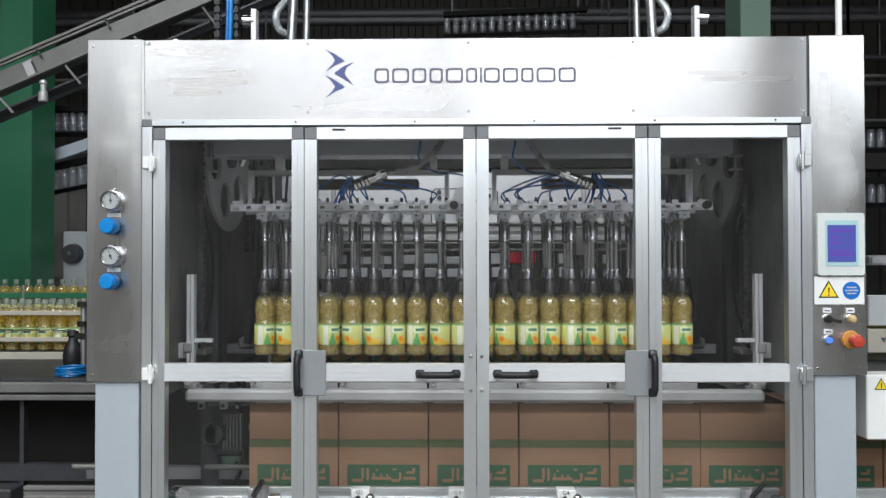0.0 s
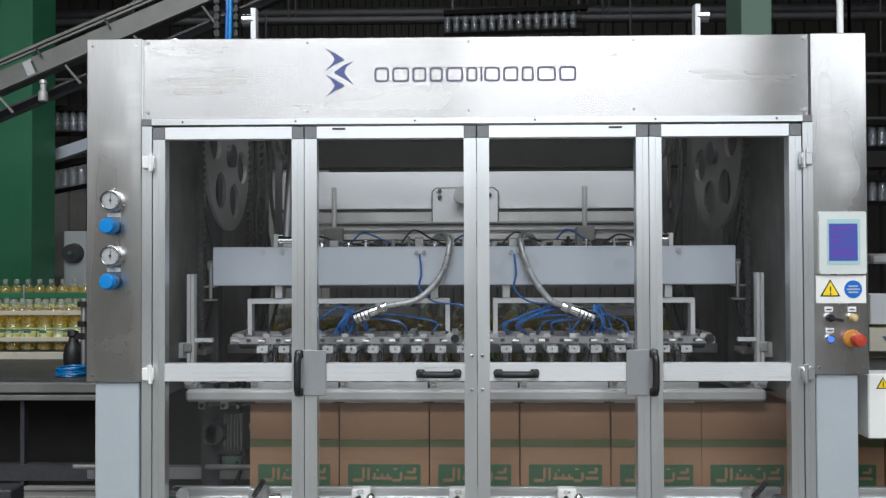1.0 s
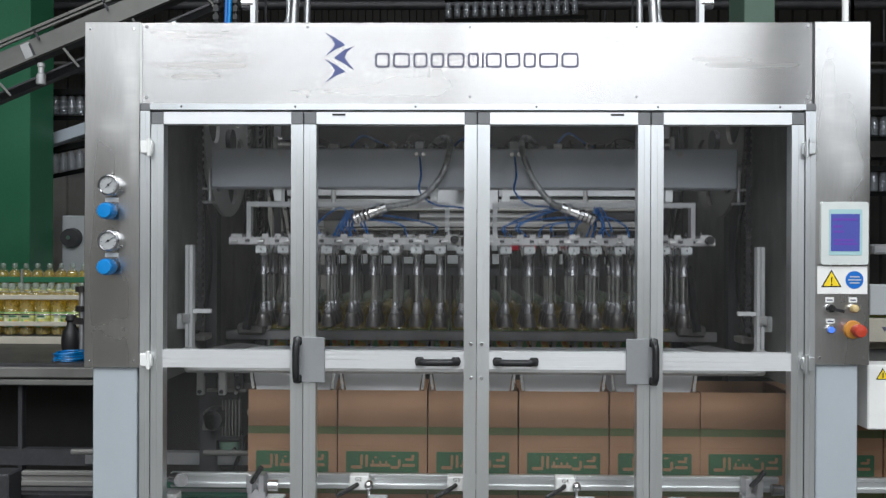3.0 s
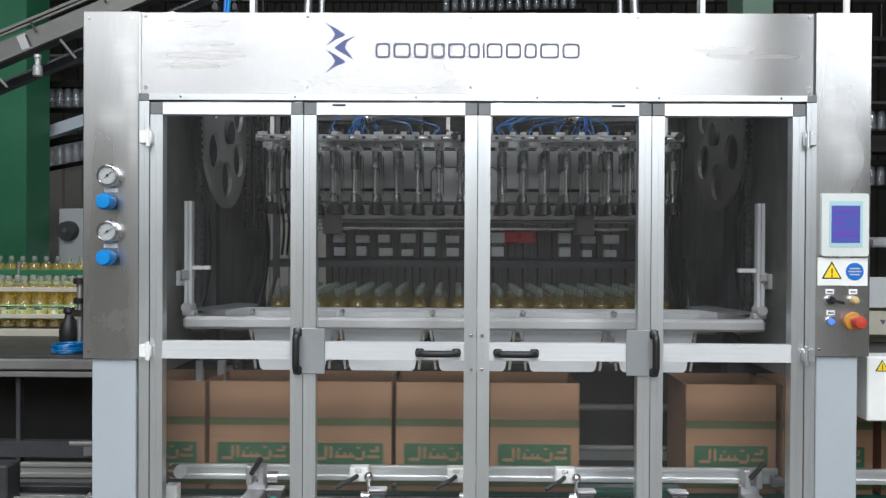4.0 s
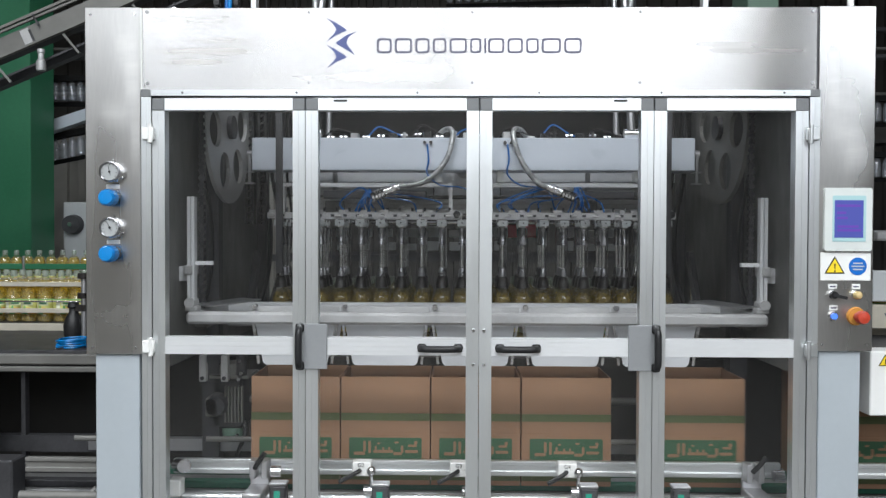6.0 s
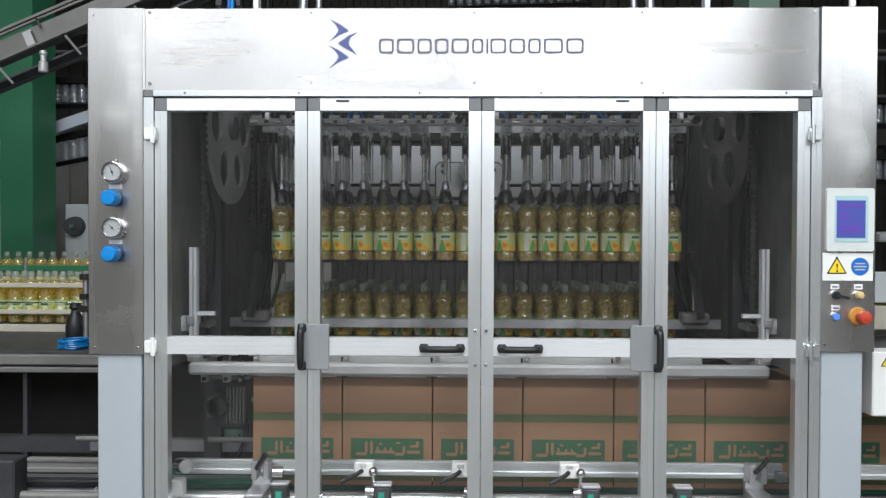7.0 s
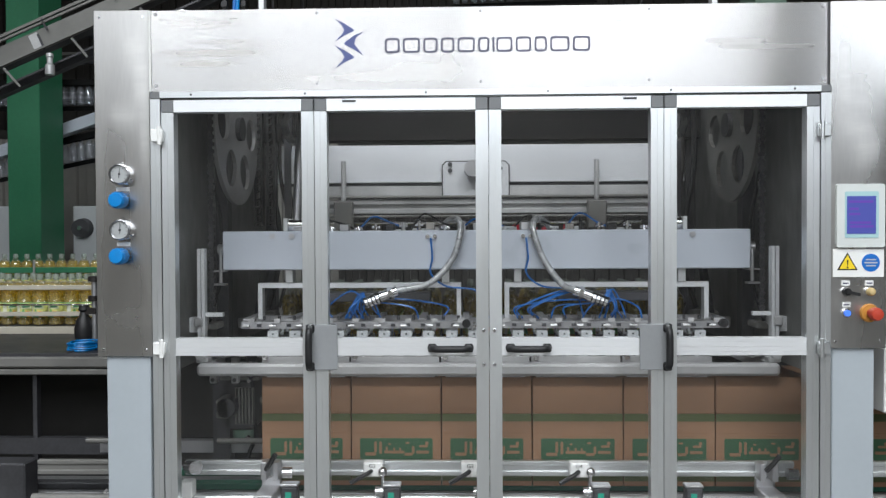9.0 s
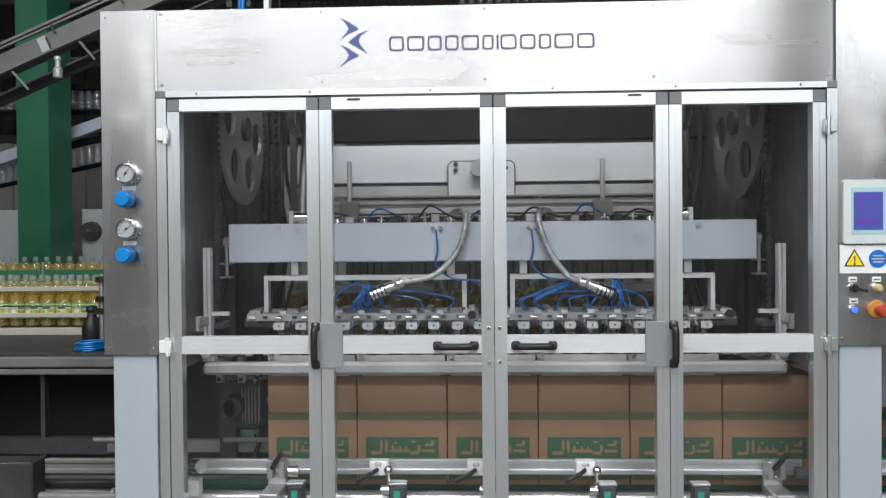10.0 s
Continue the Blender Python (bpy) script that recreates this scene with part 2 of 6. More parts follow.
def label_material():
    """Printed wrap: pale field, green wedge, orange fruit disc, dark title bar, by the label's own coordinates."""
    m = mat("printed_bottle_label", (0.62, 0.63, 0.22), 0.4, 0.0, 0.05)
    nt = m.node_tree
    b = nt.nodes["Principled BSDF"]
    base = b.inputs["Base Color"].links[0].from_socket
    co = nt.nodes.new("ShaderNodeTexCoord")
    sep = nt.nodes.new("ShaderNodeSeparateXYZ")
    nt.links.new(co.outputs["Object"], sep.inputs[0])

    def op(kind, a, c, d=None):
        n = nt.nodes.new("ShaderNodeMath")
        n.operation = kind
        for i, v in enumerate((a, c, d)):
            if v is None:
                continue
            if isinstance(v, (int, float)):
                n.inputs[i].default_value = v
            else:
                nt.links.new(v, n.inputs[i])
        return n.outputs[0]

    ang = op("ARCTAN2", sep.outputs["X"], op("MULTIPLY", sep.outputs["Y"], -1.0))
    rep = op("MULTIPLY", op("SUBTRACT", op("FRACT", op("MULTIPLY_ADD", ang, 0.3183, 0.5), 0), 0.5), 0.126)
    z = op("SUBTRACT", sep.outputs["Z"], 0.081)

    def layer(prev, mask, color):
        mx = nt.nodes.new("ShaderNodeMix")
        mx.data_type = "RGBA"
        nt.links.new(mask, mx.inputs["Factor"])
        nt.links.new(prev, mx.inputs["A"])
        mx.inputs["B"].default_value = (*color, 1)
        return mx.outputs["Result"]

    wedge = op("LESS_THAN", op("ABSOLUTE", op("ADD", rep, 0.012), 0), op("MULTIPLY", op("SUBTRACT", 0.012, z), 0.34))
    disc = op("LESS_THAN", op("ADD", op("POWER", op("SUBTRACT", rep, 0.012), 2), op("POWER", op("ADD", z, 0.016), 2)), 0.00010)
    low = op("LESS_THAN", z, op("MULTIPLY_ADD", rep, -0.4, -0.002))
    right = op("GREATER_THAN", rep, -0.002)
    top = op("GREATER_THAN", z, 0.034)
    bar = op("MULTIPLY", op("GREATER_THAN", z, 0.006), op("LESS_THAN", z, 0.029))
    bar = op("MULTIPLY", bar, op("LESS_THAN", op("ABSOLUTE", op("SUBTRACT", rep, 0.002), 0), 0.027))
    ink = op("MULTIPLY", op("GREATER_THAN", z, 0.013), op("LESS_THAN", z, 0.023))
    ink = op("MULTIPLY", ink, op("LESS_THAN", op("ABSOLUTE", op("SUBTRACT", rep, 0.002), 0), 0.019))
    stripe = op("MULTIPLY", op("LESS_THAN", rep, -0.03), op("GREATER_THAN", rep, -0.05))
    c = layer(base, op("MULTIPLY", low, right), (0.80, 0.50, 0.06))
    c = layer(c, stripe, (0.72, 0.74, 0.60))
    c = layer(c, wedge, (0.13, 0.38, 0.12))
    c = layer(c, disc, (0.80, 0.25, 0.02))
    c = layer(c, bar, (0.66, 0.72, 0.50))
    c = layer(c, ink, (0.06, 0.20, 0.10))
    c = layer(c, top, (0.16, 0.36, 0.14))
    nt.links.new(c, b.inputs["Base Color"])
    return m


LABEL = label_material()


def add_smears_and_tones(m, smears_and_tones, tone=(0.36, 0.35, 0.33), rougher=0.12):
    """Wiped streaks and painted reflection tones on the sheet: duller, rougher patches of given centre and half size,
    broken up by a stretched noise.
    """
    nt = m.node_tree
    b = nt.nodes["Principled BSDF"]
    co = nt.nodes.new("ShaderNodeTexCoord")
    sep = nt.nodes.new("ShaderNodeSeparateXYZ")
    nt.links.new(co.outputs["Object"], sep.inputs[0])

    def op(kind, a, c=0.0):
        n = nt.nodes.new("ShaderNodeMath")
        n.operation = kind
        for i, v in enumerate((a, c)):
            if isinstance(v, (int, float)):
                n.inputs[i].default_value = v
            else:
                nt.links.new(v, n.inputs[i])
        return n.outputs[0]

    total = None
    for x, z, sx, sz, k in smears_and_tones:
        dx = op("POWER", op("ABSOLUTE", op("DIVIDE", op("SUBTRACT", sep.outputs["X"], x), sx)), 4)
        dz = op("POWER", op("DIVIDE", op("SUBTRACT", sep.outputs["Z"], z), sz), 2)
        g = op("MULTIPLY", op("EXPONENT", op("MULTIPLY", op("ADD", dx, dz), -1.0)), k)
        total = g if total is None else op("ADD", total, g)
    no = nt.nodes.new("ShaderNodeTexNoise")
    no.inputs["Scale"].default_value, no.inputs["Detail"].default_value = 9.0, 3
    mp = nt.nodes.new("ShaderNodeMapping")
    mp.inputs["Scale"].default_value = (0.5, 1, 3)
    nt.links.new(co.outputs["Object"], mp.inputs["Vector"])
    nt.links.new(mp.outputs[0], no.inputs["Vector"])
    total = op("MULTIPLY", total, op("MULTIPLY", op("POWER", no.outputs["Fac"], 2), 3.6))
    base, rough = b.inputs["Base Color"].links[0].from_socket, b.inputs["Roughness"].links[0].from_socket
    mx = nt.nodes.new("ShaderNodeMix")
    mx.data_type = "RGBA"
    nt.links.new(total, mx.inputs["Factor"])
    nt.links.new(base, mx.inputs["A"])
    mx.inputs["B"].default_value = (*tone, 1)
    nt.links.new(mx.outputs["Result"], b.inputs["Base Color"])
    nt.links.new(op("ADD", rough, op("MULTIPLY", total, rougher)), b.inputs["Roughness"])


def brush(m, direction, amount):
    """Brushed sheet: reflections spread along one direction only."""
    nt = m.node_tree
    d = nt.nodes.new("ShaderNodeCombineXYZ")
    for i, v in enumerate(direction):
        d.inputs[i].default_value = v
    b = nt.nodes["Principled BSDF"]
    nt.links.new(d.outputs[0], b.inputs["Tangent"])
    b.inputs["Anisotropic"].default_value = amount


brush(HEADER, (0, 0, 1), 0.95)
# wipe marks; the broad upper bands and upright middle band are painted reflection
add_smears_and_tones(HEADER, [(-0.9, 2.178, 0.17, 0.013, 0.7), (-0.93, 2.143, 0.12, 0.010, 0.7), (-0.84, 2.215, 0.14, 0.008, 0.35), (-0.75, 2.2, 0.1, 0.01, 0.25), (0.92, 2.18, 0.16, 0.008, 0.5), (0.83, 2.2, 0.12, 0.008, 0.25), (-0.13, 2.15, 0.02, 0.1, 0.12), (-0.5, 2.29, 0.5, 0.04, 0.16), (-0.95, 2.29, 0.2, 0.05, 0.14), (-0.6, 2.1, 0.3, 0.02, 0.08), (0.45, 2.26, 0.3, 0.03, 0.1)])
add_smears_and_tones(STEEL, [(-1.17, 2.2, 0.035, 0.05, 0.5), (-1.15, 2.08, 0.025, 0.07, 0.45), (-1.21, 1.97, 0.05, 0.04, 0.35), (-1.14, 1.9, 0.015, 0.09, 0.4), (1.2, 1.95, 0.05, 0.12, 0.35), (1.16, 2.12, 0.02, 0.12, 0.4), (1.24, 1.84, 0.04, 0.06, 0.4), (1.18, 1.35, 0.08, 0.03, 0.15), (-1.2, 1.3, 0.08, 0.05, 0.12)], (0.78, 0.77, 0.75), 0.22)

# ---- mesh helpers ----


def box(bm, x0, x1, y0, y1, z0, z1, bevel=0.0):
    r = bmesh.ops.create_cube(bm, size=1, matrix=Matrix.Translation(((x0 + x1) / 2, (y0 + y1) / 2, (z0 + z1) / 2)) @ Matrix.Diagonal((abs(x1 - x0), abs(y1 - y0), abs(z1 - z0), 1)))
    if bevel:
        edges = {e for v in r["verts"] for e in v.link_edges}
        bmesh.ops.bevel(bm, geom=list(edges), offset=bevel, segments=1, affect="EDGES")
    return bm


def bar_between(bm, a, b, w, h):
    """A square bar from a to b, w wide and h high."""
    a, b = Vector(a), Vector(b)
    d = b - a
    q = d.to_track_quat("X", "Z").to_matrix().to_4x4()
    bmesh.ops.create_cube(bm, size=1, matrix=Matrix.Translation((a + b) / 2) @ q @ Matrix.Diagonal((d.length, w, h, 1)))
    return bm


def cyl(bm, a, b, r, r2=None, seg=16):
    a, b = Vector(a), Vector(b)
    d = b - a
    q = d.to_track_quat("Z", "Y").to_matrix().to_4x4()
    bmesh.ops.create_cone(bm, cap_ends=True, segments=seg, radius1=r, radius2=r if r2 is None else r2, depth=d.length, matrix=Matrix.Translation((a + b) / 2) @ q)
    return bm


def lathe(bm, profile, seg=20, m=Matrix()):
    """Turn (radius, z) pairs about z."""
    rings = []
    for r, z in profile:
        rings.append([bm.verts.new(m @ Vector((r * math.cos(i * math.tau / seg), r * math.sin(i * math.tau / seg), z))) for i in range(seg)])
    for a, b in zip(rings, rings[1:]):
        for i in range(seg):
            bm.faces.new((a[i], a[(i + 1) % seg], b[(i + 1) % seg], b[i]))
    if profile[0][0] > 0.0005:
        bm.faces.new(rings[0][::-1])
    if profile[-1][0] > 0.0005:
        bm.faces.new(rings[-1])
    return bm


def smooth_path(points, n=6):
    """A Catmull-Rom line through the points."""
    p = [Vector(v) for v in points]
    p = [2 * p[0] - p[1], *p, 2 * p[-1] - p[-2]]
    out = []
    for i in range(1, len(p) - 2):
        for k in range(n):
            t = k / n
            out.append(0.5 * (2 * p[i] + (p[i + 1] - p[i - 1]) * t + (2 * p[i - 1] - 5 * p[i] + 4 * p[i + 1] - p[i + 2]) * t * t + (3 * p[i] - p[i - 1] - 3 * p[i + 1] + p[i + 2]) * t ** 3))
    return out + [p[-2]]


def pipe(bm, points, r, seg=8, n=6, ribs=0.0):
    line = smooth_path(points, n)
    rings, up = [], Vector((0.31, 0.83, 0.46))
    for i, c in enumerate(line):
        d = (line[min(i + 1, len(line) - 1)] - line[max(i - 1, 0)]).normalized()
        u = d.cross(up).normalized()
        w = d.cross(u)
        rad = r * (1 - ribs * (i % 2))
        rings.append([bm.verts.new(c + rad * (math.cos(k * math.tau / seg) * u + math.sin(k * math.tau / seg) * w)) for k in range(seg)])
    for a, b in zip(rings, rings[1:]):
        for k in range(seg):
            bm.faces.new((a[k], a[(k + 1) % seg], b[(k + 1) % seg], b[k]))
    bm.faces.new(rings[0][::-1])
    bm.faces.new(rings[-1])
    return bm


def plate(bm, outline, y0, y1):
    """A flat plate in the x-z plane from an outline, y0 to y1 thick."""
    f = [bm.verts.new((x, y0, z)) for x, z in outline]
    k = [bm.verts.new((x, y1, z)) for x, z in outline]
    bm.faces.new(f)
    bm.faces.new(k[::-1])
    for i in range(len(f)):
        j = (i + 1) % len(f)
        bm.faces.new((f[j], f[i], k[i], k[j]))
    return bm


def bmn():
    return bmesh.new()


def part(name, bm, material, parent, label="", smooth=False):
    bmesh.ops.recalc_face_normals(bm, faces=bm.faces[:])
    me = bpy.data.meshes.new(name)
    bm.to_mesh(me)
    bm.free()
    me.materials.append(material)
    if smooth:
        me.shade_smooth() if len(me.polygons) else None
        me.set_sharp_from_angle(angle=radians(38))
    ob = new(name, me)
    if parent is not None:
        ob.parent = parent
    if label:
        ob["label"] = label
    return ob


def thing(name, m, label, category, group="", kind=""):
    ob = new(name)
    ob.empty_display_size = 0.1
    ob.matrix_world = m
    return tagged(ob, label, category, group, kind)


def writing(name, text, size, m, material, parent):
    cu = bpy.data.curves.new(name, "FONT")
    cu.body, cu.size, cu.align_x, cu.align_y, cu.extrude = text, size, "CENTER", "CENTER", 0.0004
    cu.materials.append(material)
    ob = new(name, cu)
    ob.parent, ob.matrix_basis = parent, m
    return ob


def struct(name, bm, material, label, category):
    return tagged(part(name, bm, material, None), label, category, "", "structure")


FRONT = Matrix.Rotation(radians(90), 4, "X")  # text upright, facing the camera side

# ---- hall ----
struct("floor", box(bmn(), -14, 14, -10, 14, -0.12, 0), CONCRETE, "worn grey concrete factory floor", "floor")


def corrugated(bm, x0, x1, y, z0, z1, pitch=0.25, deep=0.05):
    n = int((x1 - x0) / pitch)
    v = []
    for i in range(n + 1):
        for k, d in ((0.0, 0), (0.45, 0), (0.55, deep), (0.95, deep)):
            v.append((x0 + (i + k) * pitch, y - d))
    lo, hi = [bm.verts.new((a, b, z0)) for a, b in v], [bm.verts.new((a, b, z1)) for a, b in v]
    for i in range(len(v) - 1):
        bm.faces.new((lo[i], lo[i + 1], hi[i + 1], hi[i]))
    return bm


def hall():
    bm = corrugated(bmn(), -14, 14, 11.0, 0, 7.0)
    box(bm, -14, 14, 11.02, 11.2, 0, 7.0)
    struct("wall_back", bm, BACKWALL, "far dark corrugated sheet wall of the hall", "wall")
    struct("wall_left", box(bmn(), -14.2, -14, -10, 11.2, 0, 7.0), HALLWALL, "grey side wall of the hall", "wall")
    struct("wall_right", box(bmn(), 14, 14.2, -10, 11.2, 0, 7.0), HALLWALL, "grey side wall of the hall", "wall")
    bm = bmn()
    for x0, x1 in ((-14, -5.0), (-0.3, -0.1), (4.25, 5.0), (8.2, 14)):
        box(bm, x0, x1, -9.2, -9.0, 3.7, 6.3)
    box(bm, -14, 14, -9.2, -9.0, 0, 3.7)
    box(bm, -14, 14, -9.2, -9.0, 6.3, 7.0)
    struct("wall_front", bm, HALLWALL, "grey wall with tall daylight windows behind the camera", "wall")
    bm = bmn()
    for y0, y1 in ((-9.2, -7.0), (-5.4, -4.2), (-2.6, 4.0), (5.2, 11.2)):
        box(bm, -14, 14, y0, y1, 7.0, 7.15)
    for x0, x1 in ((-14, -5.4), (3.6, 14)):
        box(bm, x0, x1, -7.0, -5.4, 7.0, 7.15)
    for x0, x1 in ((-14, -4.5), (4.5, 14)):
        box(bm, x0, x1, -4.2, -2.6, 7.0, 7.15)
        box(bm, x0, x1, 4.0, 5.2, 7.0, 7.15)
    for x in (-9, -6, -3, 0, 3, 6, 9):
        box(bm, x - 0.06, x + 0.06, -9, 11, 6.55, 7.0)
    struct("ceiling", bm, ROOFSHADE, "dark sheet roof with steel beams and roof lights", "ceiling")


hall()

# ---- case packing machine ----
ZTOP, XCOL = 2.32, 1.12


def screws(parent, places, r, material):
    """Pan-head screws, each an object on one mesh."""
    first = None
    for x, y, z in places:
        if first is None:
            first = part("screw", cyl(bmn(), (0, 0, 0), (0, -0.003, 0), r, r * 0.7, 8), material, parent)
            ob = first
        else:
            ob = new("screw", first.data)
            ob.parent = parent
        ob.location = (x, y, z)


def extrude_z(bm, outline, z0, z1):
    lo, hi = [bm.verts.new((x, y, z0)) for x, y in outline], [bm.verts.new((x, y, z1)) for x, y in outline]
    bm.faces.new(lo)
    bm.faces.new(hi[::-1])
    for i in range(len(lo)):
        j = (i + 1) % len(lo)
        bm.faces.new((lo[i], lo[j], hi[j], hi[i]))
    return bm


def slotted(a, b, y0, y1, slots, half, deep):
    """Outline of a profile from a to b whose front face at y0 has narrow grooves."""
    pts = [(a, y1), (a, y0)]
    for c in slots:
        pts += [(c - half, y0), (c - half, y0 + deep), (c + half, y0 + deep), (c + half, y0)]
    return pts + [(b, y0), (b, y1)]


def door(machine, x0, x1):
    """One glazed leaf: four aluminium profiles, a middle rail, two clear panes, black corners."""
    w = 0.041
    d = new("door")
    d.empty_display_size, d.parent = 0.1, machine
    d["label"] = "aluminium profile door leaf with clear panes"
    for a, b in ((x0, x0 + w), (x1 - w, x1)):
        bm = extrude_z(bmn(), slotted(a, b, 0.0, 0.04, (a + 0.0205,), 0.0012, 0.002), 0.25, 1.983)
        part("stile", bm, ALU, d)
    part("top_rail", box(bmn(), x0 + w, x1 - w, 0.0, 0.04, 1.984, 2.024), LITALU, d)
    part("bottom_rail", box(bmn(), x0 + w, x1 - w, 0.0, 0.04, 0.25, 0.29), ALU, d)
    bm = extrude_z(bmn(), slotted(1.172, 1.229, -0.001, 0.04, (1.184, 1.2005, 1.217), 0.0012, 0.002), x0 + w, x1 - w)
    for v in bm.verts:  # lay the profile along x
        v.co = (v.co.z, v.co.y, v.co.x)
    part("middle_rail", bm, LITALU, d, "ribbed aluminium middle rail")
    for a in (x0, x1 - w):
        part("corner_cap", box(bmn(), a + 0.0005, a + w - 0.0005, -0.003, 0.041, 1.983, 2.0235, 0.002), CORNER, d, "dark grey plastic corner")
    for z0, z1 in ((0.29, 1.172), (1.229, 1.984)):
        p = part("pane", box(bmn(), x0 + w, x1 - w, 0.018, 0.022, z0, z1), PANE, d, "clear polycarbonate pane")
        p.visible_shadow = False
    return d


def grip(parent, x, z, length, vertical):
    """A black bridge handle."""
    h = length / 2
    pts = [(-h, 0), (-h + 0.01, -0.028), (-h + 0.025, -0.038), (0, -0.04), (h - 0.025, -0.038), (h - 0.01, -0.028), (h, 0)]
    p3 = [((x, y, z + t) if vertical else (x + t, y, z)) for t, y in pts]
    bm = pipe(bmn(), p3, 0.0115, 10, 4)
    for t in (-h + 0.006, h - 0.006):
        c = (x, 0, z + t) if vertical else (x + t, 0, z)
        box(bm, c[0] - 0.014, c[0] + 0.014, -0.016, -0.001, c[2] - 0.014, c[2] + 0.014, 0.004)
    hd = part("handle", bm, BLACK, parent, "black plastic bridge handle", True)
    screws(hd, [((x, -0.018, z + t) if vertical else (x + t, -0.018, z)) for t in (-h + 0.006, h - 0.006)], 0.005, CHROME)


NEEDLES = []


def gauge(parent, x, z):
    bm = cyl(bmn(), (x, -0.002, z), (x, -0.03, z), 0.034, 0.032, 28)
    g = part("pressure_gauge", bm, CHROME, parent, "round chrome pressure gauge", True)
    part("bezel", lathe(bmn(), [(0.028, 0.029), (0.0285, 0.034), (0.031, 0.036), (0.0345, 0.034), (0.0355, 0.029)], 28, Matrix.Translation((x, 0, z)) @ Matrix.Rotation(radians(90), 4, "X")), TUBESTEEL, g, "dark polished bezel", True)
    bm = cyl(bmn(), (x, -0.03, z), (x, -0.0305, z), 0.028, seg=28)
    part("dial", bm, DIALPAINT, g, "pale dial")
    bm = bmn()
    for i in range(9):
        a = radians(-130 + i * 32.5)
        bar_between(bm, (x + 0.021 * math.sin(a), -0.031, z + 0.021 * math.cos(a)), (x + 0.026 * math.sin(a), -0.031, z + 0.026 * math.cos(a)), 0.0012, 0.0012)
    part("scale_marks", bm, BLACK, g)
    bm = bar_between(bmn(), (0, 0, -0.012), (0, 0, 0.021), 0.0022, 0.001)
    cyl(bm, (0, 0.0005, 0), (0, -0.0015, 0), 0.004, seg=10)
    n = part("needle", bm, BLACK, g, "thin black needle")
    n.location = (x, -0.0315, z)
    NEEDLES.append(n)
    screws(g, [(x + 0.038 * math.cos(radians(a)), -0.004, z + 0.038 * math.sin(radians(a))) for a in (90, 210, 330)], 0.005, CHROME)


def regulator(parent, x, z):
    bm = lathe(bmn(), [(0.017, 0), (0.017, 0.012), (0.025, 0.016), (0.0265, 0.024), (0.025, 0.058), (0.022, 0.063), (0, 0.064)], 24, Matrix.Translation((x, -0.002, z)) @ Matrix.Rotation(radians(90), 4, "X"))
    k = part("regulator_knob", bm, BLUEKNOB, parent, "blue ribbed pressure regulator knob", True)
    bm = bmn()
    for i in range(18):
        a = i * math.tau / 18
        c = (x + 0.0256 * math.cos(a), 0, z + 0.0256 * math.sin(a))
        bar_between(bm, (c[0], -0.02, c[2]), (c[0], -0.056, c[2]), 0.004, 0.004)
    part("ribs", bm, BLUEKNOB, k)
    part("collar", cyl(bmn(), (x, -0.001, z), (x, -0.016, z), 0.021, seg=20), BLACK, k)
    part("name_strip", box(bmn(), x - 0.022, x + 0.022, -0.004, -0.001, z + 0.032, z + 0.046), WHITE, k, "blank white name strip")


def rounded(cx, cz, w, h, r, n=4):
    pts = []
    for sx, sz, a0 in ((1, 1, 0), (-1, 1, 90), (-1, -1, 180), (1, -1, 270)):
        for i in range(n + 1):
            a = radians(a0 + 90 * i / n)
            pts.append((cx + sx * (w / 2 - r) + r * math.cos(a), cz + sz * (h / 2 - r) + r * math.sin(a)))
    return pts


